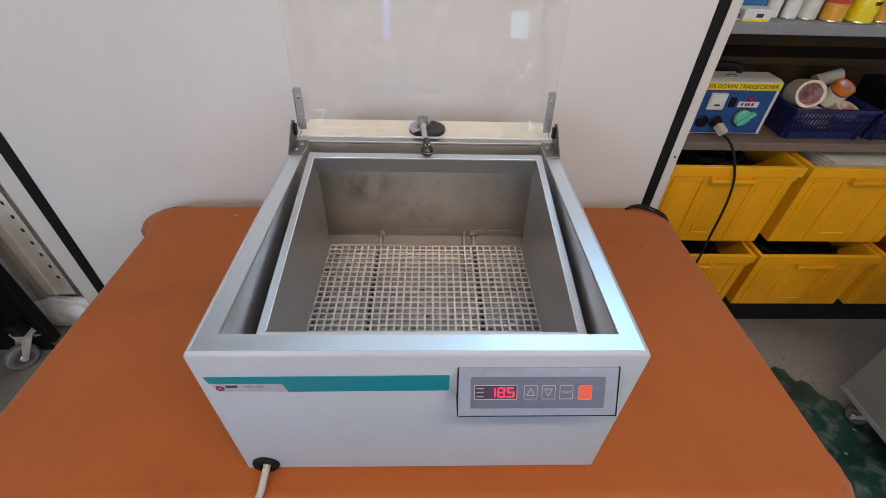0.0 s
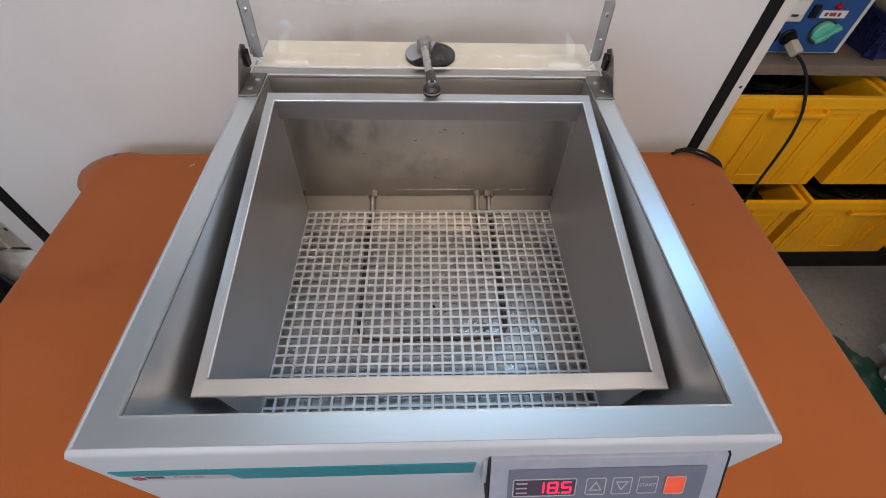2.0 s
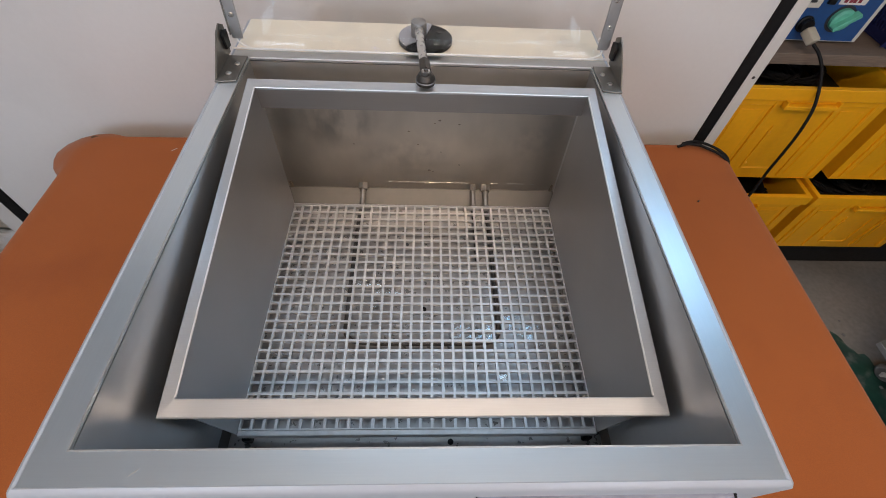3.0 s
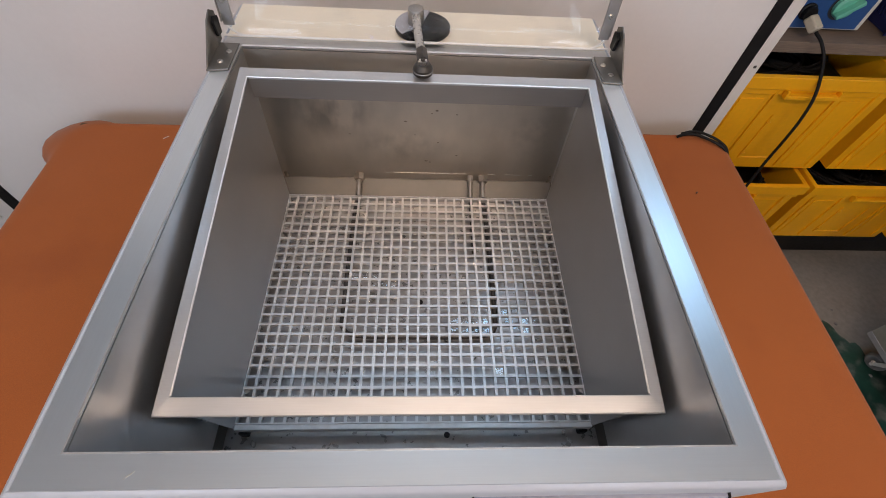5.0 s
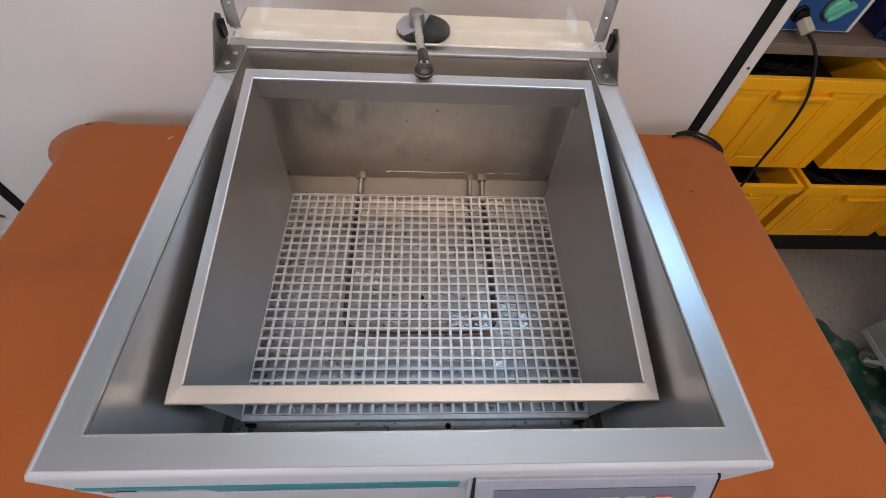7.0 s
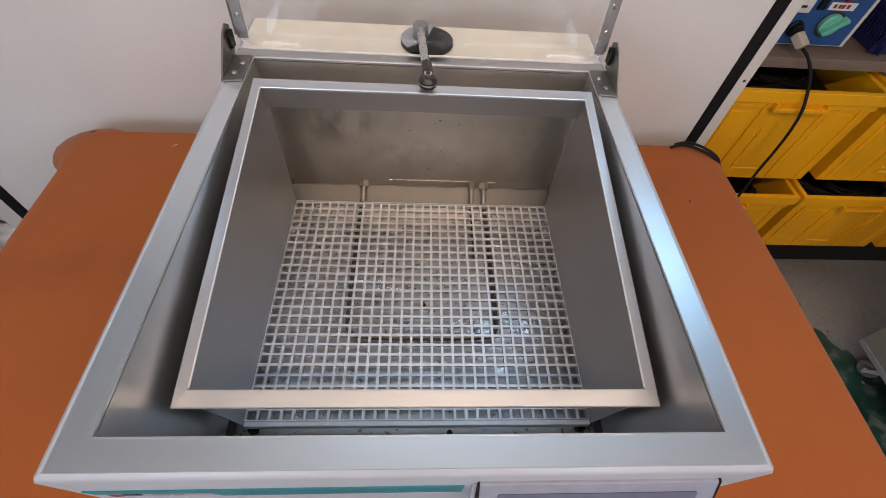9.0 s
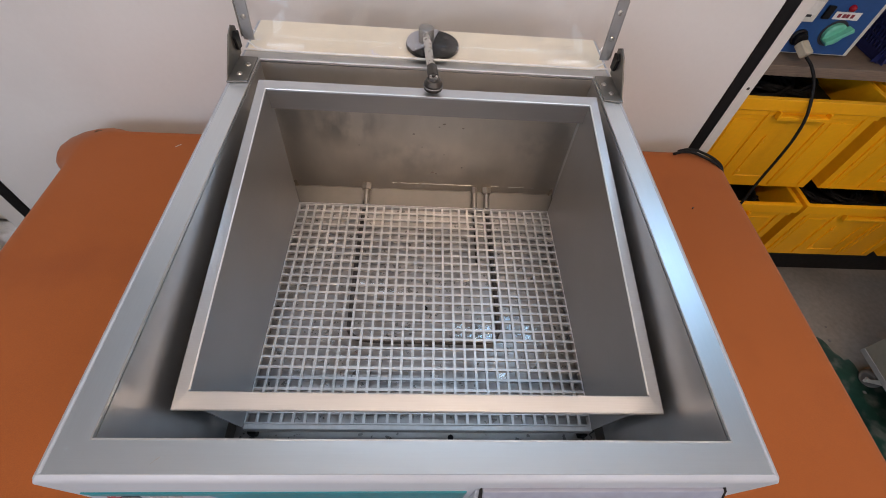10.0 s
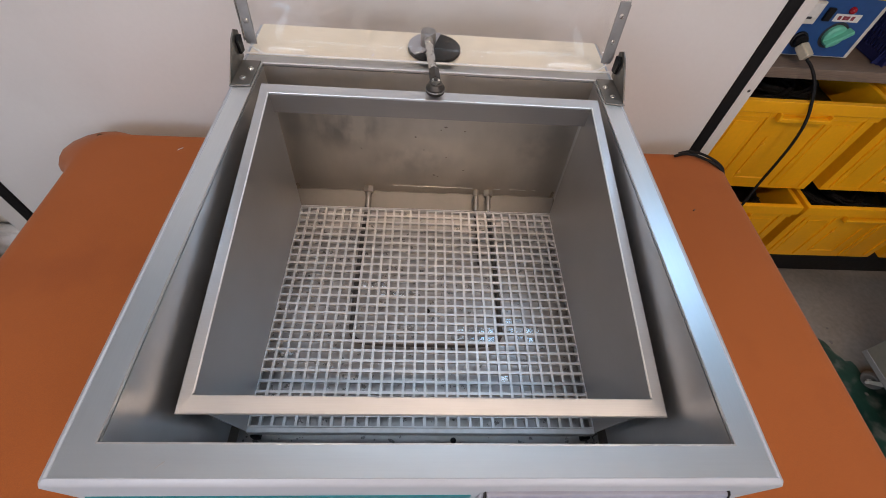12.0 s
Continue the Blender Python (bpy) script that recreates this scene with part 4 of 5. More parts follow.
part("floor_edge", box(-BX, BX, GY1 + 0.0001, GY1 + 0.0015, GZ - 0.010, GZ + 0.0030, 0.0005), "grid_steel", basket, "raised rear edge of the tray floor")
for s in (-1, 1):
    part("guide", box(s * (BX - 0.008) - 0.006, s * (BX - 0.008) + 0.006, 0.0925, 0.1010, GZ - 0.030, GZ - 0.0135, 0.002), "black_rubber", basket, "black rubber guide under the tray corner")
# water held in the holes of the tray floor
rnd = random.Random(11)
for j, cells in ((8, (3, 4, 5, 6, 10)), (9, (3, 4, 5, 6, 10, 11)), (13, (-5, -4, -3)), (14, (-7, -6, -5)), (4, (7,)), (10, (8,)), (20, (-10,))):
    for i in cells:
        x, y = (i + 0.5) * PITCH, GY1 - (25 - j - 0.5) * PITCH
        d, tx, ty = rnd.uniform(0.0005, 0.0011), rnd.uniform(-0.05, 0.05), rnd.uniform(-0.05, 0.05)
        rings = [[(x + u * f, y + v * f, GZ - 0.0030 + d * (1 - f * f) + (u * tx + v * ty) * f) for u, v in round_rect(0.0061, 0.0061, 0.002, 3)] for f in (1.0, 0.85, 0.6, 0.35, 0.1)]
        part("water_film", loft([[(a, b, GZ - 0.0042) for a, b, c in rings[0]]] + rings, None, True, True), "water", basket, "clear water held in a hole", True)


def tray_corner(inset, dz):
    """The four corners of the sloping tray rim, front pair first."""
    w, f, r = BX + 0.0135 - inset * 0.0140, FRY - 0.0175 + inset * 0.0180, RRY + 0.020 - inset * 0.020
    zf, zr = FRZ - 0.0035 + inset * 0.0040 + dz, RRZ + 0.002 - inset * 0.002 + dz
    return [(-w, f, zf), (w, f, zf), (w, r, zr), (-w, r, zr)]


part("rim", loft([tray_corner(0, -0.003), tray_corner(0.0, -0.0008), tray_corner(0.06, 0), tray_corner(0.94, 0), tray_corner(1.0, -0.0008), tray_corner(1.0, -0.003)], None, closed=True), "basket_rim", basket, "brushed steel tray rim with mitred corners")


# thin pale rods paint the bevel highlight along the inner rim
for s in (-1, 1):
    part("rolled_edge", cyl((s * (BX - 0.0006), FRY + 0.002, FRZ + 0.0003), (s * (BX - 0.0006), RRY - 0.001, RRZ + 0.0003), 0.0012, seg=8), "edge_highlight", basket, "", True)
part("rolled_edge", cyl((-BX + 0.001, RRY, RRZ + 0.0003), (BX - 0.001, RRY, RRZ + 0.0003), 0.0012, seg=8), "lip_steel", basket, "", True)

for s in (-1, 1):
    part("slot", box(s * (BX + 0.0002) - 0.0004, s * (BX + 0.0002) + 0.0001, 0.1015, 0.1035, 0.949, 0.960), "mark_dark", basket, "narrow dark slot in the tray side")
part("rear_strip", box(-BX + 0.0008, BX - 0.0008, RRY + 0.001, RRY + 0.0025, RRZ - 0.034, RRZ - 0.0034), "strip_steel", basket, "folded steel strip under the rear tray rim")
basket.location.x += 0.002
basket.location.y += 0.001

# ---- the white partition behind the table ----
YB = 0.880
board = thing("partition_panel", (-0.24, YB + 0.02, 0), "white partition board with black edge strips", "partition")
part("panel", box(-1.2525, 0.735, YB, YB + 0.035, 0.02, 1.95, 0.002), "board", board)
part("edge_strip", box(-1.2930, -1.2530, YB - 0.004, YB + 0.035, 0.0, 1.96, 0.003), "black_rubber", board, "black rubber edge strip")
part("edge_strip", box(0.7355, 0.766, YB - 0.004, YB + 0.035, 0.0, 1.96, 0.003), "black_rubber", board, "black rubber edge strip")
part("frame_post", box(0.7665, 0.797, YB - 0.002, YB + 0.04, 0.0, 1.96, 0.003), "board_edge", board, "white frame post")
part("frame_post", box(-1.365, -1.2935, YB + 0.002, YB + 0.04, 0.0, 1.96, 0.003), "board_edge", board, "white frame post")
part("rear_board", box(-1.66, -1.300, YB + 0.165, YB + 0.175, 0.0, 1.96), "board_edge", board, "white board behind the slotted post")
part("screw", lathe((0.783, YB - 0.002, 0.90), (0, -1, 0), ((0.004, 0), (0.003, 0.0015)), 10), "dark_steel", board)

# ---- the storage rack behind ----
rack = thing("storage_rack", (1.7, 1.4, 0), "steel and wood storage rack with shelves", "rack")
RX0, RX1 = 0.82, 2.75
SH1, SH2 = 0.852, 1.243
for z, mt, lab in ((SH1, "shelf_wood", "worn wooden shelf"), (SH2, "shelf_grey", "grey steel shelf")):
    part("shelf", box(RX0, RX1, 1.085, 1.62, z - 0.032, z, 0.002), mt, rack, lab)
part("shelf", box(RX0, RX1, 1.085, 1.62, 1.72, 1.75, 0.002), "shelf_grey", rack, "grey steel shelf")
part("back_board", box(RX0, RX1, 1.63, 1.645, 0.10, 1.75), "rack_brown", rack, "brown back board")
part("base_board", box(RX0, RX1, 0.985, 1.62, 0.002, 0.135, 0.003), "black_plastic", rack, "black plinth")
for px in (RX0 + 0.02, RX1 - 0.02):
    for py in (1.12, 1.60):
        part("post", box(px - 0.019, px + 0.019, py - 0.0185, py + 0.0185, 0, 1.78, 0.002), "shelf_grey", rack)
part("ledge", box(RX0 + 0.05, RX1 - 0.05, 1.45, 1.62, 1.015, 1.045, 0.002), "rack_brown", rack, "brown wooden ledge")


def crate(w, d, h):
    """A ribbed stacking crate: tapered walls, wide rim, front handle bar, ribs and a label holder."""
    t = thing("storage_crate", (0, 0, 0), "yellow plastic stacking crate", "crate", "yellow crates on the rack")
    hw = w / 2
    def rr(x, y0, y1, z):
        return [(-x, y0, z), (x, y0, z), (x, y1, z), (-x, y1, z)]
    tp = 0.005
    body = loft([rr(hw - 0.016, 0.016, d - 0.016, h - 0.004), rr(hw - tp - 0.016, 0.016 + tp, d - 0.016 - tp, 0.006), ], None, cap1=True)
    merge(body, loft([rr(hw - tp - 0.011, 0.011 + tp, d - 0.011 - tp, 0.0), rr(hw - 0.012, 0.012, d - 0.012, h - 0.004)], None, cap0=True))
    part("body", body, "yellow_plastic", t)
    rim = loft([rr(hw - 0.0165, 0.0165, d - 0.0165, h - 0.003), rr(hw - 0.0155, 0.0155, d - 0.0155, h), rr(hw - 0.001, 0.001, d - 0.001, h), rr(hw, 0, d, h - 0.002), rr(hw, 0, d, h - 0.036), rr(hw - 0.002, 0.002, d - 0.002, h - 0.038), rr(hw - 0.0125, 0.0125, d - 0.0125, h - 0.036)], None)
    part("rim", rim, "yellow_plastic", t)
    part("lower_band", loft([rr(hw - 0.0142, 0.0142, d - 0.0142, h - 0.0385), rr(hw - 0.0075, 0.0075, d - 0.0075, h - 0.0385), rr(hw - 0.0080, 0.0080, d - 0.0080, h - 0.0570), rr(hw - 0.0105, 0.0105, d - 0.0105, h - 0.0590), rr(hw - 0.0150, 0.0150, d - 0.0150, h - 0.0590)], None), "yellow_plastic", t)
    hb = box(-w * 0.16, w * 0.16, -0.012, 0.006, h - 0.060, h - 0.048, 0.002)
    box(-w * 0.16, -w * 0.16 + 0.006, -0.010, 0.006, h - 0.049, h - 0.036, bm=hb)
    box(w * 0.16 - 0.006, w * 0.16, -0.010, 0.006, h - 0.049, h - 0.036, bm=hb)
    part("handle", hb, "yellow_plastic", t)
    def lean(z):
        return 0.0115 + (h - z) / h * tp
    for x in (-0.41, -0.19, 0.19, 0.41):
        xx = x * w
        part("rib", slab([(xx - 0.004, lean(h - 0.04) + 0.002, h - 0.04), (xx - 0.004, lean(h - 0.04) - 0.006, h - 0.04), (xx - 0.004, lean(0.01) - 0.006, 0.012), (xx - 0.004, lean(0.01) + 0.002, 0.012)], (1, 0, 0), 0.008, 0.001), "yellow_plastic", t)
    z1, z0 = h * 0.62, h * 0.12
    lh = slab([(-w * 0.10, lean(z0) - 0.004, z0), (w * 0.10, lean(z0) - 0.004, z0), (w * 0.10, lean(z0) + 0.003, z0 + 0.006), (-w * 0.10, lean(z0) + 0.003, z0 + 0.006)], (0, 0, 1), 0.004)
    for x in (-w * 0.10, w * 0.10):
        merge(lh, slab([(x - 0.002, lean(z1) - 0.004, z1), (x + 0.002, lean(z1) - 0.004, z1), (x + 0.002, lean(z0) - 0.004, z0), (x - 0.002, lean(z0) - 0.004, z0)], (0, 1, 0), 0.006))
    for zz in (h * 0.20, h * 0.55):
        merge(lh, lathe((-w * 0.10, lean(zz) - 0.003, zz), (0, -1, 0), ((0.006, 0.0), (0.006, 0.003), (0.003, 0.006), (0.0005, 0.0065)), 10))
    part("label_holder", lh, "yellow_plastic", t)
    for x in (-0.30, 0.30):
        xx = x * w
        part("panel", slab([(xx - 0.036, lean(h - 0.075) - 0.0025, h - 0.075), (xx + 0.036, lean(h - 0.075) - 0.0025, h - 0.075), (xx + 0.036, lean(0.02) - 0.0025, 0.02), (xx - 0.036, lean(0.02) - 0.0025, 0.02)], (0, 1, 0), 0.004, 0.001), "yellow_plastic", t)
    return t


CW, CD = 0.505, 0.52
low = crate(CW, CD, 0.292)
high = crate(CW, CD, 0.345)
low.location = (1.597, 0.945, 0.136)
for x in (1.075, 2.119):
    copy_thing(low, pose(x, 0.945, 0.136))
high.location = (1.102, 0.995, 0.4555)
copy_thing(high, pose(1.630, 0.995, 0.4555))
copy_thing(high, pose(2.158, 0.995, 0.4555))


# coils of black cable in the crates
def coil(at, r, turns, wire, seed):
    rnd = random.Random(seed)
    pts = []
    for k in range(turns * 10):
        a = 2 * math.pi * k / 10
        rr = r * (0.8 + 0.3 * rnd.random())
        pts.append((at[0] + rr * 1.3 * math.cos(a), at[1] + rr * math.sin(a), at[2] + wire + 0.02 * rnd.random() + 0.004 * k / 10))
    return tube(pts, wire, 6, steps=3)


for at, r, s in (((1.02, 1.20, 0.717), 0.11, 1), ((1.14, 1.22, 0.717), 0.09, 2), ((1.55, 1.12, 0.341), 0.10, 3), ((1.66, 1.10, 0.341), 0.09, 4), ((1.12, 1.10, 0.336), 0.1, 6)):
    c = part("cable_coil", coil(at, r, 4, 0.006, s), "black_rubber", None, smooth=True)
    tagged(c, "tangled coil of black cable lying in a crate", "cable", "cable coils")
# plain dark blocks added under the coils to fill the crates
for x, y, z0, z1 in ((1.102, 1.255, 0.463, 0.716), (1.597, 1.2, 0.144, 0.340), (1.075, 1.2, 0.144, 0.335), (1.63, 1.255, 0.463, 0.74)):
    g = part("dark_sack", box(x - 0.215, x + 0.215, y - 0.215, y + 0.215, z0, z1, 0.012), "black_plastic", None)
    tagged(g, "plain dark block filling a yellow crate", "sack", "dark sacks")
# stack of pale sheets on the second upper crate
for k in range(5):
    sh = part("paper_sheet", box(1.475 + 0.006 * k, 1.76 + 0.004 * k, 1.04 + 0.004 * (k % 3), 1.34, 0.7412 + 0.011 * k, 0.7512 + 0.011 * k, 0.001), "card", None)
    tagged(sh, "flat pale carton sheet in a crate", "carton", "flat cartons")

# ---- transformer ----
FX0, FX1, FY, FZ0, FZ1 = 0.930, 1.228, 1.142, SH1 + 0.008, 1.048
trafo = thing("transformer", (1.07, 1.25, SH1), "white metal transformer box with blue front on the shelf", "transformer")
case = slab([(FX0, FY, FZ0), (FX0, FY, FZ1), (FX0, FY + 0.025, FZ1 + 0.005), (FX0, FY + 0.098, FZ1 + 0.005), (FX0, FY + 0.098, FZ0)], (1, 0, 0), FX1 - FX0, 0.003)
part("case", case, "box_white", trafo)
for x in (FX0 + 0.03, FX1 - 0.03):
    for y in (FY + 0.03, FY + 0.08):
        part("foot", cyl((x, y, SH1 + 0.0002), (x, y, FZ0 + 0.001), 0.012, 0.014, seg=14), "black_rubber", trafo)


def front(x0, x1, z0, z1, thick, base=0.0):
    return box(x0, x1, FY - base - thick, FY - base, z0, z1)


part("front_panel", front(FX0 + 0.004, FX1 - 0.014, FZ0 + 0.004, FZ1 - 0.028, 0.0015), "blue_face", trafo, "blue front panel")
lab = part("label_strip", front(FX0 + 0.004, FX1 - 0.003, FZ1 - 0.0275, FZ1 - 0.003, 0.0018), "label_yellow", trafo, "yellow name strip")
part("lettering", lettering("5KVA DOWN TRANSFORMER", 0.0205, pose((FX0 + FX1) / 2, FY - 0.0022, FZ1 - 0.0155, 90)), "mark_dark", lab)
meter = part("meter", box(0.985, 1.045, FY - 0.012, FY - 0.0016, 0.953, 1.012, 0.003), "box_white", trafo, "white panel meter")
part("dial", box(0.992, 1.038, FY - 0.0132, FY - 0.0122, 0.972, 1.007), "paper", meter)
part("needle_bar", box(1.006, 1.026, FY - 0.0142, FY - 0.0134, 0.968, 0.974, 0.001), "mark_dark", meter)
part("switch", box(1.064, 1.084, FY - 0.010, FY - 0.0016, 0.962, 0.996, 0.002), "black_plastic", trafo, "black rocker switch")
part("pilot_lamp", lathe((1.133, FY - 0.0016, 0.992), (0, -1, 0), ((0.009, 0), (0.009, 0.004), (0.007, 0.009), (0.002, 0.012)), 18), "lens_red", trafo, "small red pilot lamp", smooth=True)
tag = part("tag", front(1.098, 1.172, 0.961, 0.981, 0.001, 0.0016), "paper", trafo, "white tag with red marks")
for x in (1.108, 1.122, 1.132, 1.146):
    part("mark_bar", front(x, x + 0.009, 0.966, 0.976, 0.0005, 0.0027), "mark_red", tag)
for x in (0.993, 1.043):
    part("socket", lathe((x, FY - 0.0016, 0.908), (0, -1, 0), ((0.022, 0), (0.022, 0.005), (0.018, 0.007), (0.017, 0.002), (0.001, 0.002)), 24), "black_plastic", trafo, "black round socket")
part("knob_plate", lathe((1.133, FY - 0.0016, 0.924), (0, -1, 0), ((0.036, 0), (0.036, 0.001), (0.001, 0.001)), 30), "mark_dark", trafo)
kn = lathe((1.133, FY - 0.0026, 0.924), (0, -1, 0), ((0.029, 0), (0.029, 0.010), (0.022, 0.014), (0.001, 0.014)), 30)
b = box(-0.006, 0.006, -0.022, 0, -0.03, 0.036, 0.002)
bmesh.ops.transform(b, matrix=pose(1.133, FY - 0.010, 0.924, 0, 50, 0), verts=b.verts)
part("knob", merge(kn, b), "knob_green", trafo, "pale green pointer knob")
part("handle", tube([(0.965, 1.225, FZ1 + 0.003), (0.966, 1.225, FZ1 + 0.020), (0.985, 1.225, FZ1 + 0.032), (1.04, 1.225, FZ1 + 0.035), (1.09, 1.225, FZ1 + 0.031), (1.108, 1.225, FZ1 + 0.020), (1.110, 1.225, FZ1 + 0.003)], 0.010, 10), "black_plastic", trafo, "black carrying handle", smooth=True)
part("latch", box(1.04, 1.075, FY + 0.032, FY + 0.050, FZ1 + 0.0055, FZ1 + 0.012, 0.002), "bright_steel", trafo)

plug = thing("power_plug", (1.04, FY - 0.012, 0.905), "cream plug with black cable in the transformer socket", "plug")
part("plug_base", lathe((1.043, FY - 0.0075, 0.908), (0, -1, 0), ((0.017, 0.0), (0.018, 0.010), (0.016, 0.014), (0.001, 0.014)), 20), "black_plastic", plug)
bd = box(-0.014, 0.014, -0.042, 0, -0.013, 0.013, 0.005)
bmesh.ops.transform(bd, matrix=pose(1.046, FY - 0.020, 0.902, 28, 0, 22), verts=bd.verts)
part("plug_body", bd, "plug", plug, "cream plug body")
part("cable", tube([(1.060, FY - 0.056, 0.880), (1.072, FY - 0.085, 0.866), (1.082, 1.02, 0.835), (1.089, 0.975, 0.77), (1.093, 0.958, 0.70), (1.094, 0.952, 0.62), (1.090, 0.946, 0.54), (1.080, 0.930, 0.46), (1.062, 0.912, 0.40), (1.032, 0.895, 0.33),
                    (1.00, 0.885, 0.26), (0.975, 0.88, 0.16), (0.95, 0.87, 0.05), (0.94, 0.86, 0.006), (0.90, 0.80, 0.006)], 0.0043, 10), "black_rubber", plug, "black cable hanging down", smooth=True)
cable2 = tube([(0.655, 0.806, 0.7580), (0.680, 0.812, 0.7600), (0.703, 0.809, 0.7605), (0.727, 0.797, 0.7590), (0.746, 0.782, 0.7560), (0.764, 0.768, 0.745), (0.778, 0.758, 0.715), (0.790, 0.750, 0.66), (0.806, 0.738, 0.52), (0.812, 0.732, 0.28)], 0.0034, 10)
tc_ = part("table_cable", tube([(0.640, 0.795, 0.7575), (0.665, 0.802, 0.760), (0.690, 0.800, 0.7605), (0.713, 0.789, 0.7590), (0.733, 0.774, 0.7580), (0.752, 0.760, 0.751), (0.772, 0.750, 0.725), (0.782, 0.745, 0.68), (0.795, 0.735, 0.55), (0.80, 0.73, 0.30)], 0.0036, 10, bm=cable2), "black_rubber", None, smooth=True)
tagged(tc_, "doubled black cable lying over the corner of the cloth", "cable")

# ---- blue baskets with tape rolls ----


def open_basket(x0, x1, y0, y1, z0, z1):
    t = thing("plastic_basket", ((x0 + x1) / 2, (y0 + y1) / 2, z0), "dark blue slotted plastic basket on the shelf", "basket", "blue baskets")
    tp, th = 0.02, 0.003
    part("bottom", box(x0 + tp, x1 - tp, y0 + tp, y1 - tp, z0 + 0.001, z0 + 0.005), "blue_plastic", t)
    part("rim", ring_plate((x0 - 0.008, x1 + 0.008, y0 - 0.008, y1 + 0.008), (x0 + 0.002, x1 - 0.002, y0 + 0.002, y1 - 0.002), z1 - 0.010, z1), "blue_plastic", t)
    # walls pierced by three rows of slots
    def wall(p0, p1, n_in):
        (ax, ay), (bx, by) = p0, p1
        n = max(6, int((Vector(p1) - Vector(p0)).length / 0.0125))
        def pt(u, v, side):
            e = tp * (1 - v) + th * side
            return (ax + (bx - ax) * u + n_in[0] * e, ay + (by - ay) * u + n_in[1] * e, z0 + 0.0055 + (z1 - z0 - 0.016) * v)
        return pierced(alternate(0, 1 / n, 0.52 / n, n), (0, 0.22, 0.44, 0.50, 0.70, 0.76, 0.93, 1.0), pt)
    part("wall", wall((x0, y0), (x1, y0), (0, 1)), "blue_plastic", t)
    part("wall", wall((x0, y1), (x1, y1), (0, -1)), "blue_plastic", t)
    part("wall", wall((x0, y0), (x0, y1), (1, 0)), "blue_plastic", t)
    part("wall", wall((x1, y0), (x1, y1), (-1, 0)), "blue_plastic", t)
    return t


open_basket(1.296, 1.590, 1.105, 1.36, SH1 + 0.0005, 0.972)
open_basket(1.612, 1.93, 1.105, 1.36, SH1 + 0.0005, 0.962)


def roll(at, axis, r_out, r_in, width, mat, label, core="tape_core"):
    t = thing("tape_roll", at, label, "tape roll", "tape rolls")
    h = width / 2
    part("tape", lathe(at, axis, ((r_in, -h), (r_out - 0.001, -h), (r_out, -h + 0.001), (r_out, h - 0.001), (r_out - 0.001, h), (r_in, h), (r_in, -h)), 36), mat, t, smooth=True)
    part("core", lathe(at, axis, ((r_in - 0.003, -h + 0.001), (r_in - 0.0003, -h + 0.001), (r_in - 0.0003, h - 0.001), (r_in - 0.003, h - 0.001), (r_in - 0.003, -h + 0.001)), 30), core, t)
    return t


roll((1.341, 1.172, 1.004), (-0.28, -0.93, 0.27), 0.046, 0.039, 0.10, "tape_white", "wide roll of white tape in a blue basket")
roll((1.500, 1.20, 1.016), (0.12, -0.45, 0.9), 0.036, 0.027, 0.022, "tape_orange", "roll of orange tape in a blue basket")
roll((1.510, 1.30, 1.016), (0.93, 0.05, 0.30), 0.025, 0.020, 0.09, "hose", "pale cardboard tube in a blue basket")
roll((1.525, 1.165, 0.945), (0.1, -0.35, 1), 0.043, 0.030, 0.025, "tape_white", "narrow roll of cream tape in a basket")
roll((1.495, 1.22, 0.976), (0.12, -0.45, 0.9), 0.036, 0.027, 0.05, "tape_white", "roll of white tape in a blue basket")
roll((1.44, 1.19, 0.915), (0.2, 0.1, 1), 0.055, 0.038, 0.06, "tape_white", "roll of white tape in a blue basket")
wt = thing("dark_tool_case", (1.76, 1.50, 0.93), "dark plastic tool case on a wooden ledge", "tool case")
wt.location = (1.76, 1.24, SH1)
part("case_body", box(1.66, 1.86, 1.16, 1.32, SH1 + 0.006, 1.03, 0.008), "black_plastic", wt)
part("grip", tube([(1.70, 1.24, 1.03), (1.71, 1.24, 1.055), (1.76, 1.24, 1.065), (1.81, 1.24, 1.055), (1.82, 1.24, 1.03)], 0.007, 8), "bright_steel", wt, "pale metal grip", smooth=True)

# ---- goods on the upper shelf ----


def can(x, y, r, h, mat, label, band=None, cat="can"):
    t = thing("can", (x, y, SH2), label, cat, "cans on the shelf")
    part("can_body", lathe((x, y, SH2 + 0.0005), (0, 0, 1), ((r - 0.003, 0), (r, 0.003), (r, h - 0.004), (r - 0.002, h), (r - 0.006, h - 0.003), (0.001, h - 0.003)), 30), mat, t, smooth=True)
    part("bottom_ring", lathe((x, y, SH2 + 0.0004), (0, 0, 1), ((r + 0.0002, 0.0002), (r + 0.0012, 0.002), (r + 0.0002, 0.005)), 30), "bright_steel", t, smooth=True)
    if band:
        part("band", lathe((x, y, SH2), (0, 0, 1), ((r + 0.0004, h * band[1]), (r + 0.0006, h * band[1] + 0.001), (r + 0.0006, h * band[2]), (r + 0.0004, h * band[2])), 30), band[0], t, smooth=True)
    return t


c1 = can(1.345, 1.135, 0.038, 0.17, "can_yellow", "yellow spray can with black print")
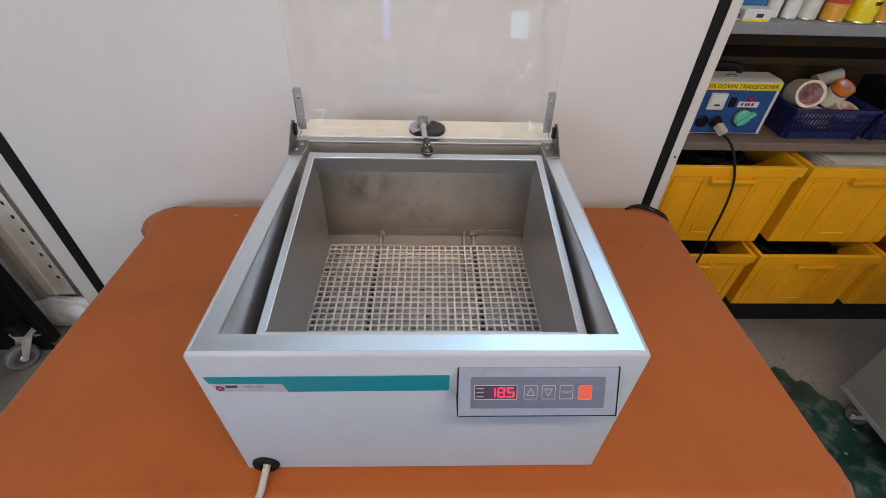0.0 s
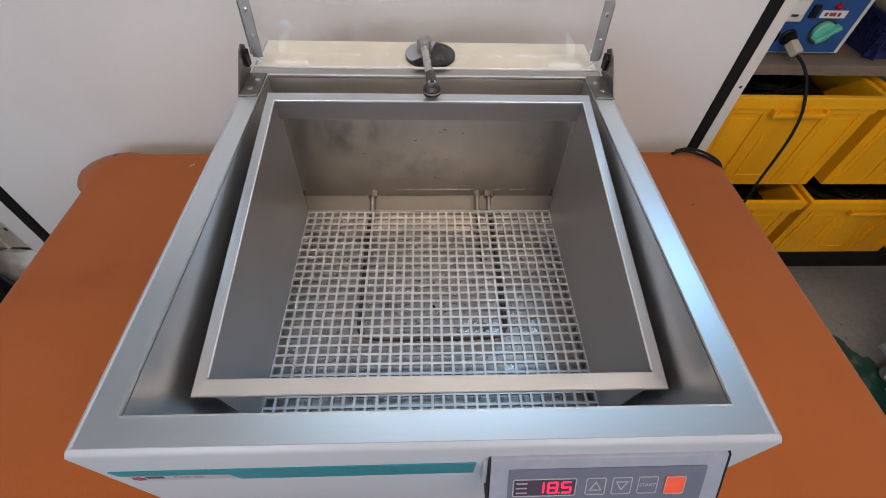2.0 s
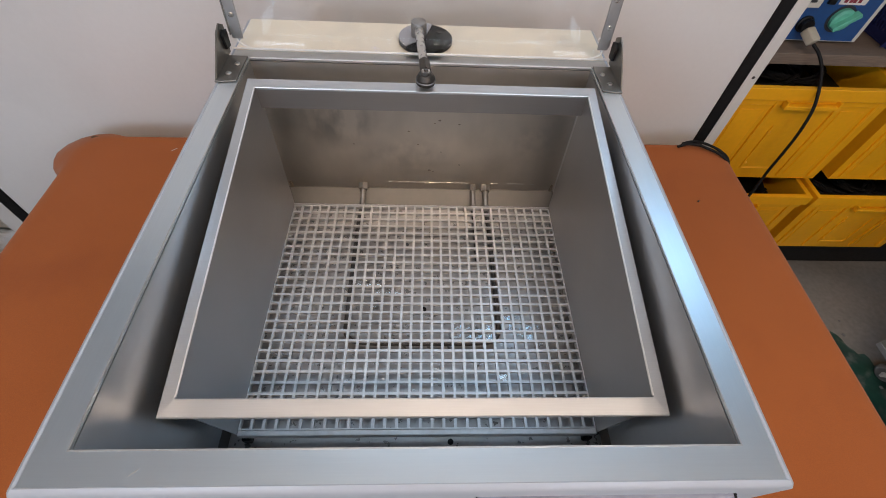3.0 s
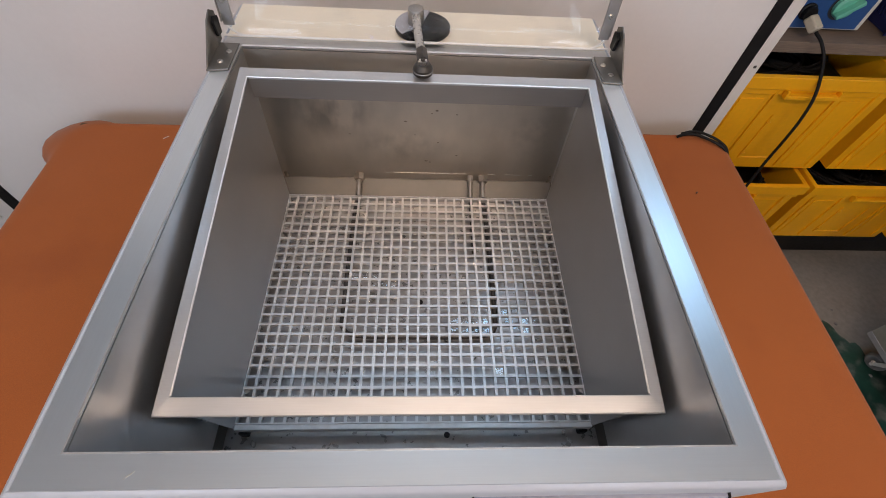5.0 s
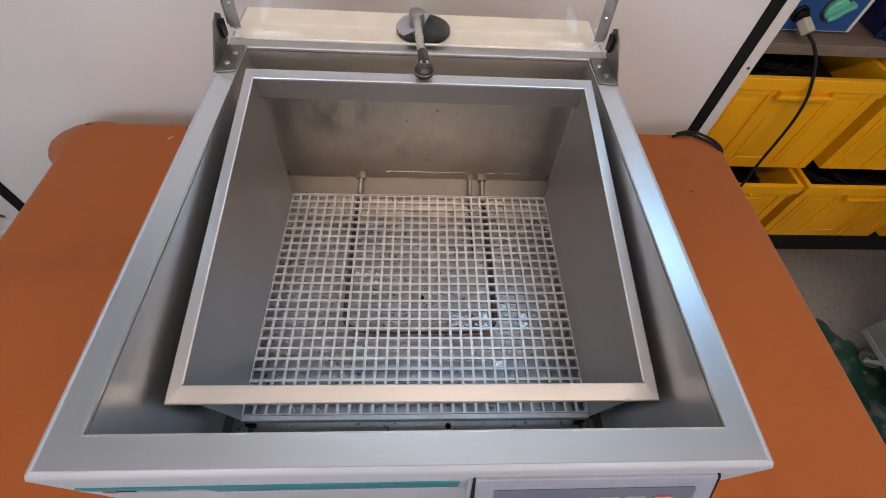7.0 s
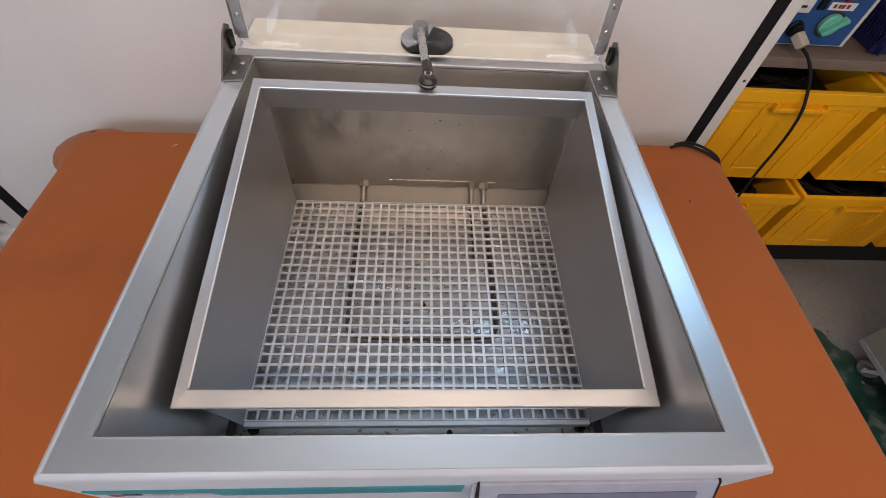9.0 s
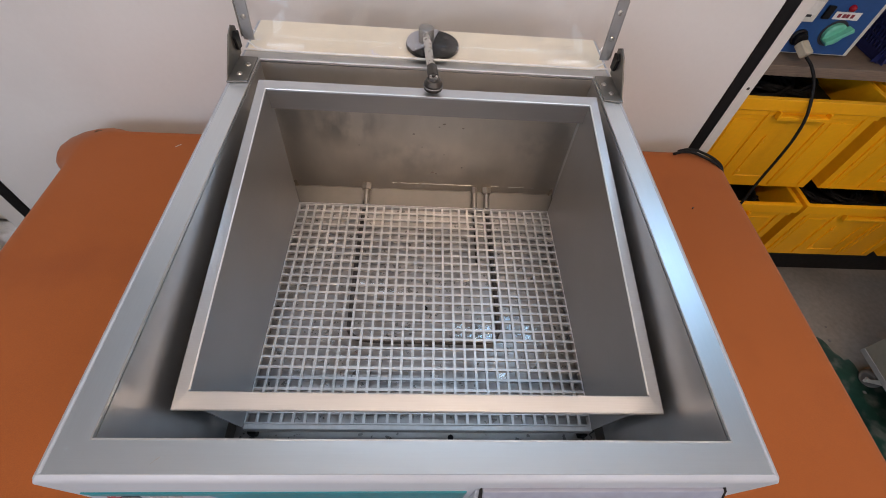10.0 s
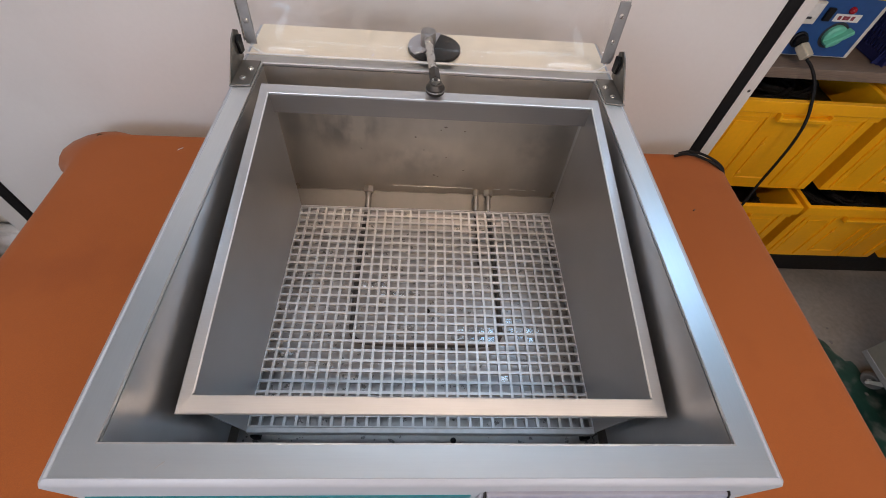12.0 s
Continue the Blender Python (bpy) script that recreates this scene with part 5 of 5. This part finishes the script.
for z, x0, x1 in ((0.052, -0.004, 0.022), (0.068, 0.002, 0.026)):
    b = bmesh.new()
    pts = [(1.345 + 0.0386 * math.sin(a), 1.135 - 0.0386 * math.cos(a)) for a in (x0 / 0.038 + (x1 - x0) / 0.038 * k / 6 for k in range(7))]
    for (ax, ay), (bx, by) in zip(pts, pts[1:]):
        slab([(ax, ay, SH2 + z), (bx, by, SH2 + z), (bx, by, SH2 + z + 0.009), (ax, ay, SH2 + z + 0.009)], Vector((ax - 1.345, ay - 1.135, 0)).normalized(), 0.0006, bm=b)
    part("print_bar", b, "mark_dark", c1)
can(1.262, 1.14, 0.033, 0.17, "can_amber", "amber and red spray can with clear base", ("can_red", 0.30, 0.98))
can(1.195, 1.16, 0.028, 0.15, "box_white", "pale cream bottle on the grey shelf", cat="bottle")
can(1.135, 1.155, 0.022, 0.14, "paper", "white plastic bottle on the grey shelf", cat="bottle")
can(1.082, 1.165, 0.021, 0.14, "paper", "white plastic bottle on the grey shelf", cat="bottle")
can(1.43, 1.15, 0.036, 0.15, "can_amber", "amber spray can on the grey shelf")


def carton(x0, x1, y0, y1, z0, z1, mat, label):
    t = thing("carton", ((x0 + x1) / 2, (y0 + y1) / 2, z0), label, "carton", "small cartons")
    part("carton_body", box(x0, x1, y0, y1, z0 + 0.0004, z1, 0.0015), mat, t)
    part("print_bar", box(x0 + (x1 - x0) * 0.45, x0 + (x1 - x0) * 0.70, y0 - 0.0008, y0 - 0.0002, z0 + (z1 - z0) * 0.35, z0 + (z1 - z0) * 0.65), "mark_dark", t)
    part("print_band", box(x0 + 0.003, x1 - 0.003, y0 - 0.0008, y0 - 0.0002, z0 + 0.003, z0 + 0.007), "can_yellow", t)
    return t


carton(0.955, 1.04, 1.095, 1.15, SH2, SH2 + 0.035, "paper", "small white carton with dark print")
carton(0.935, 0.955, 1.105, 1.15, SH2, SH2 + 0.03, "grey_cabinet", "tiny grey carton on the shelf")
carton(0.95, 1.05, 1.158, 1.30, SH2, SH2 + 0.055, "blue_box", "blue and white carton")

# ---- left side: trolley, post in film ----
trolley = thing("roll_cage", (-1.9, 0.68, 0), "black plastic mesh roll cage on swivel castors", "roll cage")
KX0, KX1, KY0, KY1, KZ0, KZ1 = -2.25, -1.531, 0.36, 0.850, 0.1805, 0.66
part("floor_panel", box(KX0 + 0.041, -1.665, KY0 + 0.041, KY1 - 0.041, KZ0, KZ0 + 0.02, 0.003), "black_plastic", trolley)
for x in (KX0 + 0.02, KX1 - 0.02):
    for y in (KY0 + 0.02, KY1 - 0.02):
        part("corner_post", box(x - 0.02, x + 0.02, y - 0.02, y + 0.02, 0.05 if y > 0.6 else KZ0 + 0.021, KZ1, 0.004), "black_plastic", trolley)
for k in range(4):
    z = KZ0 + 0.03 + k * 0.115
    if k > 1:
        part("rail", box(KX1 - 0.022, KX1 - 0.006, KY0 + 0.041, KY1 - 0.041, z, z + (0.05 if k == 0 else 0.02), 0.002), "black_plastic", trolley)
    part("rail", box(KX0 + 0.041, KX1 - 0.041, KY1 - 0.022, KY1 - 0.006, z, z + (0.05 if k == 0 else 0.02), 0.002), "black_plastic", trolley)
for k in range(8):
    y = KY0 + 0.08 + k * 0.05
    part("upright", box(KX1 - 0.030, KX1 - 0.0225, y - 0.006, y + 0.006, KZ0 + 0.26, KZ1 - 0.02), "black_plastic", trolley)
for k in range(10):
    x = KX0 + 0.08 + k * 0.05
    part("upright", box(x - 0.006, x + 0.006, KY1 - 0.030, KY1 - 0.0225, KZ0 + 0.021, KZ1 - 0.02), "black_plastic", trolley)
# added black sheet behind the castors, standing in for shade under the cage
part("skirt", box(KX0 + 0.05, -1.552, 0.808, 0.815, 0.004, 0.149, 0.003), "black_rubber", trolley)
# added black sheet and block that darken the gaps of the mesh
part("rear_panel", box(KX0 + 0.041, KX1 - 0.041, KY1 - 0.040, KY1 - 0.031, 0.05, KZ1 - 0.02), "black_plastic", trolley)
part("load", box(KX0 + 0.05, -1.68, KY0 + 0.05, KY1 - 0.045, KZ0 + 0.0205, 0.52, 0.02), "black_rubber", trolley, "added dark block inside the roll cage")


def castor(parent, x, y, top, r, yaw, trail=0.034):
    turn = pose(x, y, 0, 0, 0, yaw)
    def put(b):
        bmesh.ops.transform(b, matrix=turn, verts=b.verts)
        return b
    k = r / 0.058
    pl = part("castor", put(box(-0.036 * k, 0.036 * k, -0.034 * k, 0.034 * k, top - 0.005, top, 0.001)), "castor_steel", parent, "zinc-plated steel swivel castor")
    part("swivel", put(lathe((0, 0, top - 0.006), (0, 0, -1), ((0.024 * k, 0), (0.026 * k, 0.004), (0.022 * k, 0.010), (0.004, 0.011)), 20)), "castor_steel", pl, smooth=True)
    for s in (-1, 1):
        part("fork", put(slab([(s * 0.0235, -0.020 * k, top - 0.012), (s * 0.0235, 0.022 * k, top - 0.012), (s * 0.0235, trail + 0.011 * k, r - 0.004), (s * 0.0235, trail + 0.006 * k, r - 0.012), (s * 0.0235, trail - 0.006 * k, r - 0.012), (s * 0.0235, trail - 0.011 * k, r - 0.004)], (s, 0, 0), 0.003, 0.0006)), "castor_steel", pl)
    part("tyre", put(lathe((0, trail, r), (1, 0, 0), ((r * 0.60, -0.018), (r - 0.008, -0.018), (r - 0.002, -0.013), (r, -0.006), (r, 0.006), (r - 0.002, 0.013), (r - 0.008, 0.018), (r * 0.60, 0.018), (r * 0.60, -0.018)), 32)), "castor_grey", pl, "grey rubber tyre", smooth=True)
    part("wheel_disc", put(lathe((0, trail, r), (1, 0, 0), ((0.002, -0.015), (r * 0.595, -0.015), (r * 0.595, 0.015), (0.002, 0.015)), 28)), "mark_dark", pl)
    part("hub", put(lathe((0, trail, r), (1, 0, 0), ((0.002, -0.0215), (r * 0.20, -0.0215), (r * 0.26, -0.018), (r * 0.46, -0.0175), (r * 0.50, -0.0152), (r * 0.50, 0.0152), (r * 0.46, 0.0175), (r * 0.26, 0.018), (r * 0.20, 0.0215), (0.002, 0.0215)), 28)), "castor_steel", pl)
    part("axle", put(cyl((-0.030, trail, r), (0.030, trail, r), 0.007 * k, seg=6)), "castor_steel", pl)
    part("brake_pedal", put(slab([(-0.014, -0.020 * k, top - 0.040 * k), (0.014, -0.020 * k, top - 0.040 * k), (0.014, -0.066 * k, top - 0.060 * k), (-0.014, -0.066 * k, top - 0.060 * k)], (0, 0, 1), 0.003, 0.0008)), "castor_steel", pl)


for cx_, cy_, ya in ((-1.589, 0.782, 150), (-2.16, 0.50, 40), (-2.16, 0.75, 110), (-1.68, 0.43, 15)):
    castor(trolley, cx_, cy_, 0.150, 0.055, ya, 0.050)
    part("castor_mount", box(cx_ - 0.022, cx_ + 0.022, cy_ - 0.022, cy_ + 0.022, 0.1502, KZ0 + 0.03, 0.002), "black_plastic", trolley)

post = thing("slotted_post", (-1.57, 1.0, 0), "pale perforated steel upright wrapped in clear film", "post")
pb = slab([(-1.520, 1.000, 0.14), (-1.520, 1.003, 0.14), (-1.573, 1.003, 0.14), (-1.573, 1.035, 0.14), (-1.576, 1.035, 0.14), (-1.576, 1.000, 0.14)], (0, 0, 1), 1.7)
part("web", pb, "post_grey", post)
part("lip", box(-1.645, -1.5765, 1.000, 1.003, 0.14, 1.84), "post_grey", post)
part("fold", box(-1.604, -1.594, 0.992, 0.9995, 0.14, 1.84, 0.002), "post_grey", post)
for k in range(14):
    z = 0.235 + 0.062 * k
    part("slot", box(-1.545, -1.535, 0.9985, 0.9998, z, z + 0.016), "mark_dark", post)
fm = []
for k, (w, z) in enumerate(((0.10, 0.002), (0.115, 0.04), (0.10, 0.09), (0.085, 0.14), (0.078, 0.20), (0.075, 0.26))):
    ring = []
    for i in range(24):
        a = 2 * math.pi * i / 24
        wob = 1 + 0.14 * noise.noise(Vector((math.cos(a) * 2, math.sin(a) * 2, z * 14)))
        ring.append((-1.575 + w * wob * math.cos(a), 0.985 + w * 0.55 * wob * math.sin(a), z))
    fm.append(ring)
part("film_wrap", loft(fm, None), "film", post, "crumpled clear plastic film", smooth=False)
part("batten", box(-1.712, -1.672, 1.004, 1.03, 0.09, 1.84, 0.002), "paper", post, "white painted batten")
fb = bmesh.new()
bmesh.ops.create_icosphere(fb, subdivisions=4, radius=1)
for v in fb.verts:
    q = v.co.copy()
    q *= 1 + 0.18 * noise.noise(q * 2.2) + 0.10 * noise.noise(q * 5 + Vector((4, 0, 0))) + 0.06 * abs(noise.noise(q * 11))
    v.co = Vector((-1.575 + q.x * 0.150, 0.975 + q.y * 0.050, max(0.0, 0.058 + q.z * 0.080)))
part("foam_foot", fb, "bag", post, "white plastic bag round the foot", smooth=True)

# ---- grey cabinet on castors at the right ----
cab = thing("steel_cabinet", (1.95, 0.2, 0), "low grey steel cabinet on castors", "cabinet")
part("cabinet_body", box(1.603, 2.25, -0.30, 0.565, 0.095, 0.62, 0.004), "grey_cabinet", cab)
part("skirt", box(1.5985, 1.6025, -0.298, 0.563, 0.093, 0.112, 0.001), "shelf_grey", cab)
for x in (1.655, 2.18):
    for y in (-0.22, 0.45):
        castor(cab, x, y, 0.0949, 0.034, 20)

# dropped scraps on the floor
for k, (x, y, w) in enumerate(((1.60, 0.64, 0.007), (1.62, 0.70, 0.005), (1.44, 0.58, 0.008), (1.62, 0.44, 0.006), (1.37, 0.66, 0.009), (1.52, 0.35, 0.006), (1.42, 0.80, 0.006), (1.55, 0.76, 0.006))):
    b = bmesh.new()
    bmesh.ops.create_icosphere(b, subdivisions=2, radius=w)
    for v in b.verts:
        v.co *= 1 + 0.5 * noise.noise(v.co * 120 + Vector((k, 0, 0)))
        v.co.z *= 0.25
    bmesh.ops.translate(b, verts=b.verts, vec=(x, y, 0.004))
    s_ = part("paper_scrap", b, "castor_grey", None)
    tagged(s_, "small grey scrap lying on the dirty floor", "scrap", "floor scraps")

# lint on the cloth
for x, y, ln, r, mt, lab in ((-0.582, 0.751, 0.010, 0.0007, "paper", "short white thread lying on the cloth"), (0.628, 0.614, 0.004, 0.0016, "mark_dark", "dark speck of lint on the cloth")):
    lt = part("lint", tube([(x - ln / 2, y - ln * 0.4, TZ + r * 0.6), (x, y + ln * 0.1, TZ + r * 1.1), (x + ln / 2, y + ln * 0.5, TZ + r * 0.6)], r, 6, steps=4), mt, None, smooth=True)
    tagged(lt, lab, "lint", "lint on the cloth")
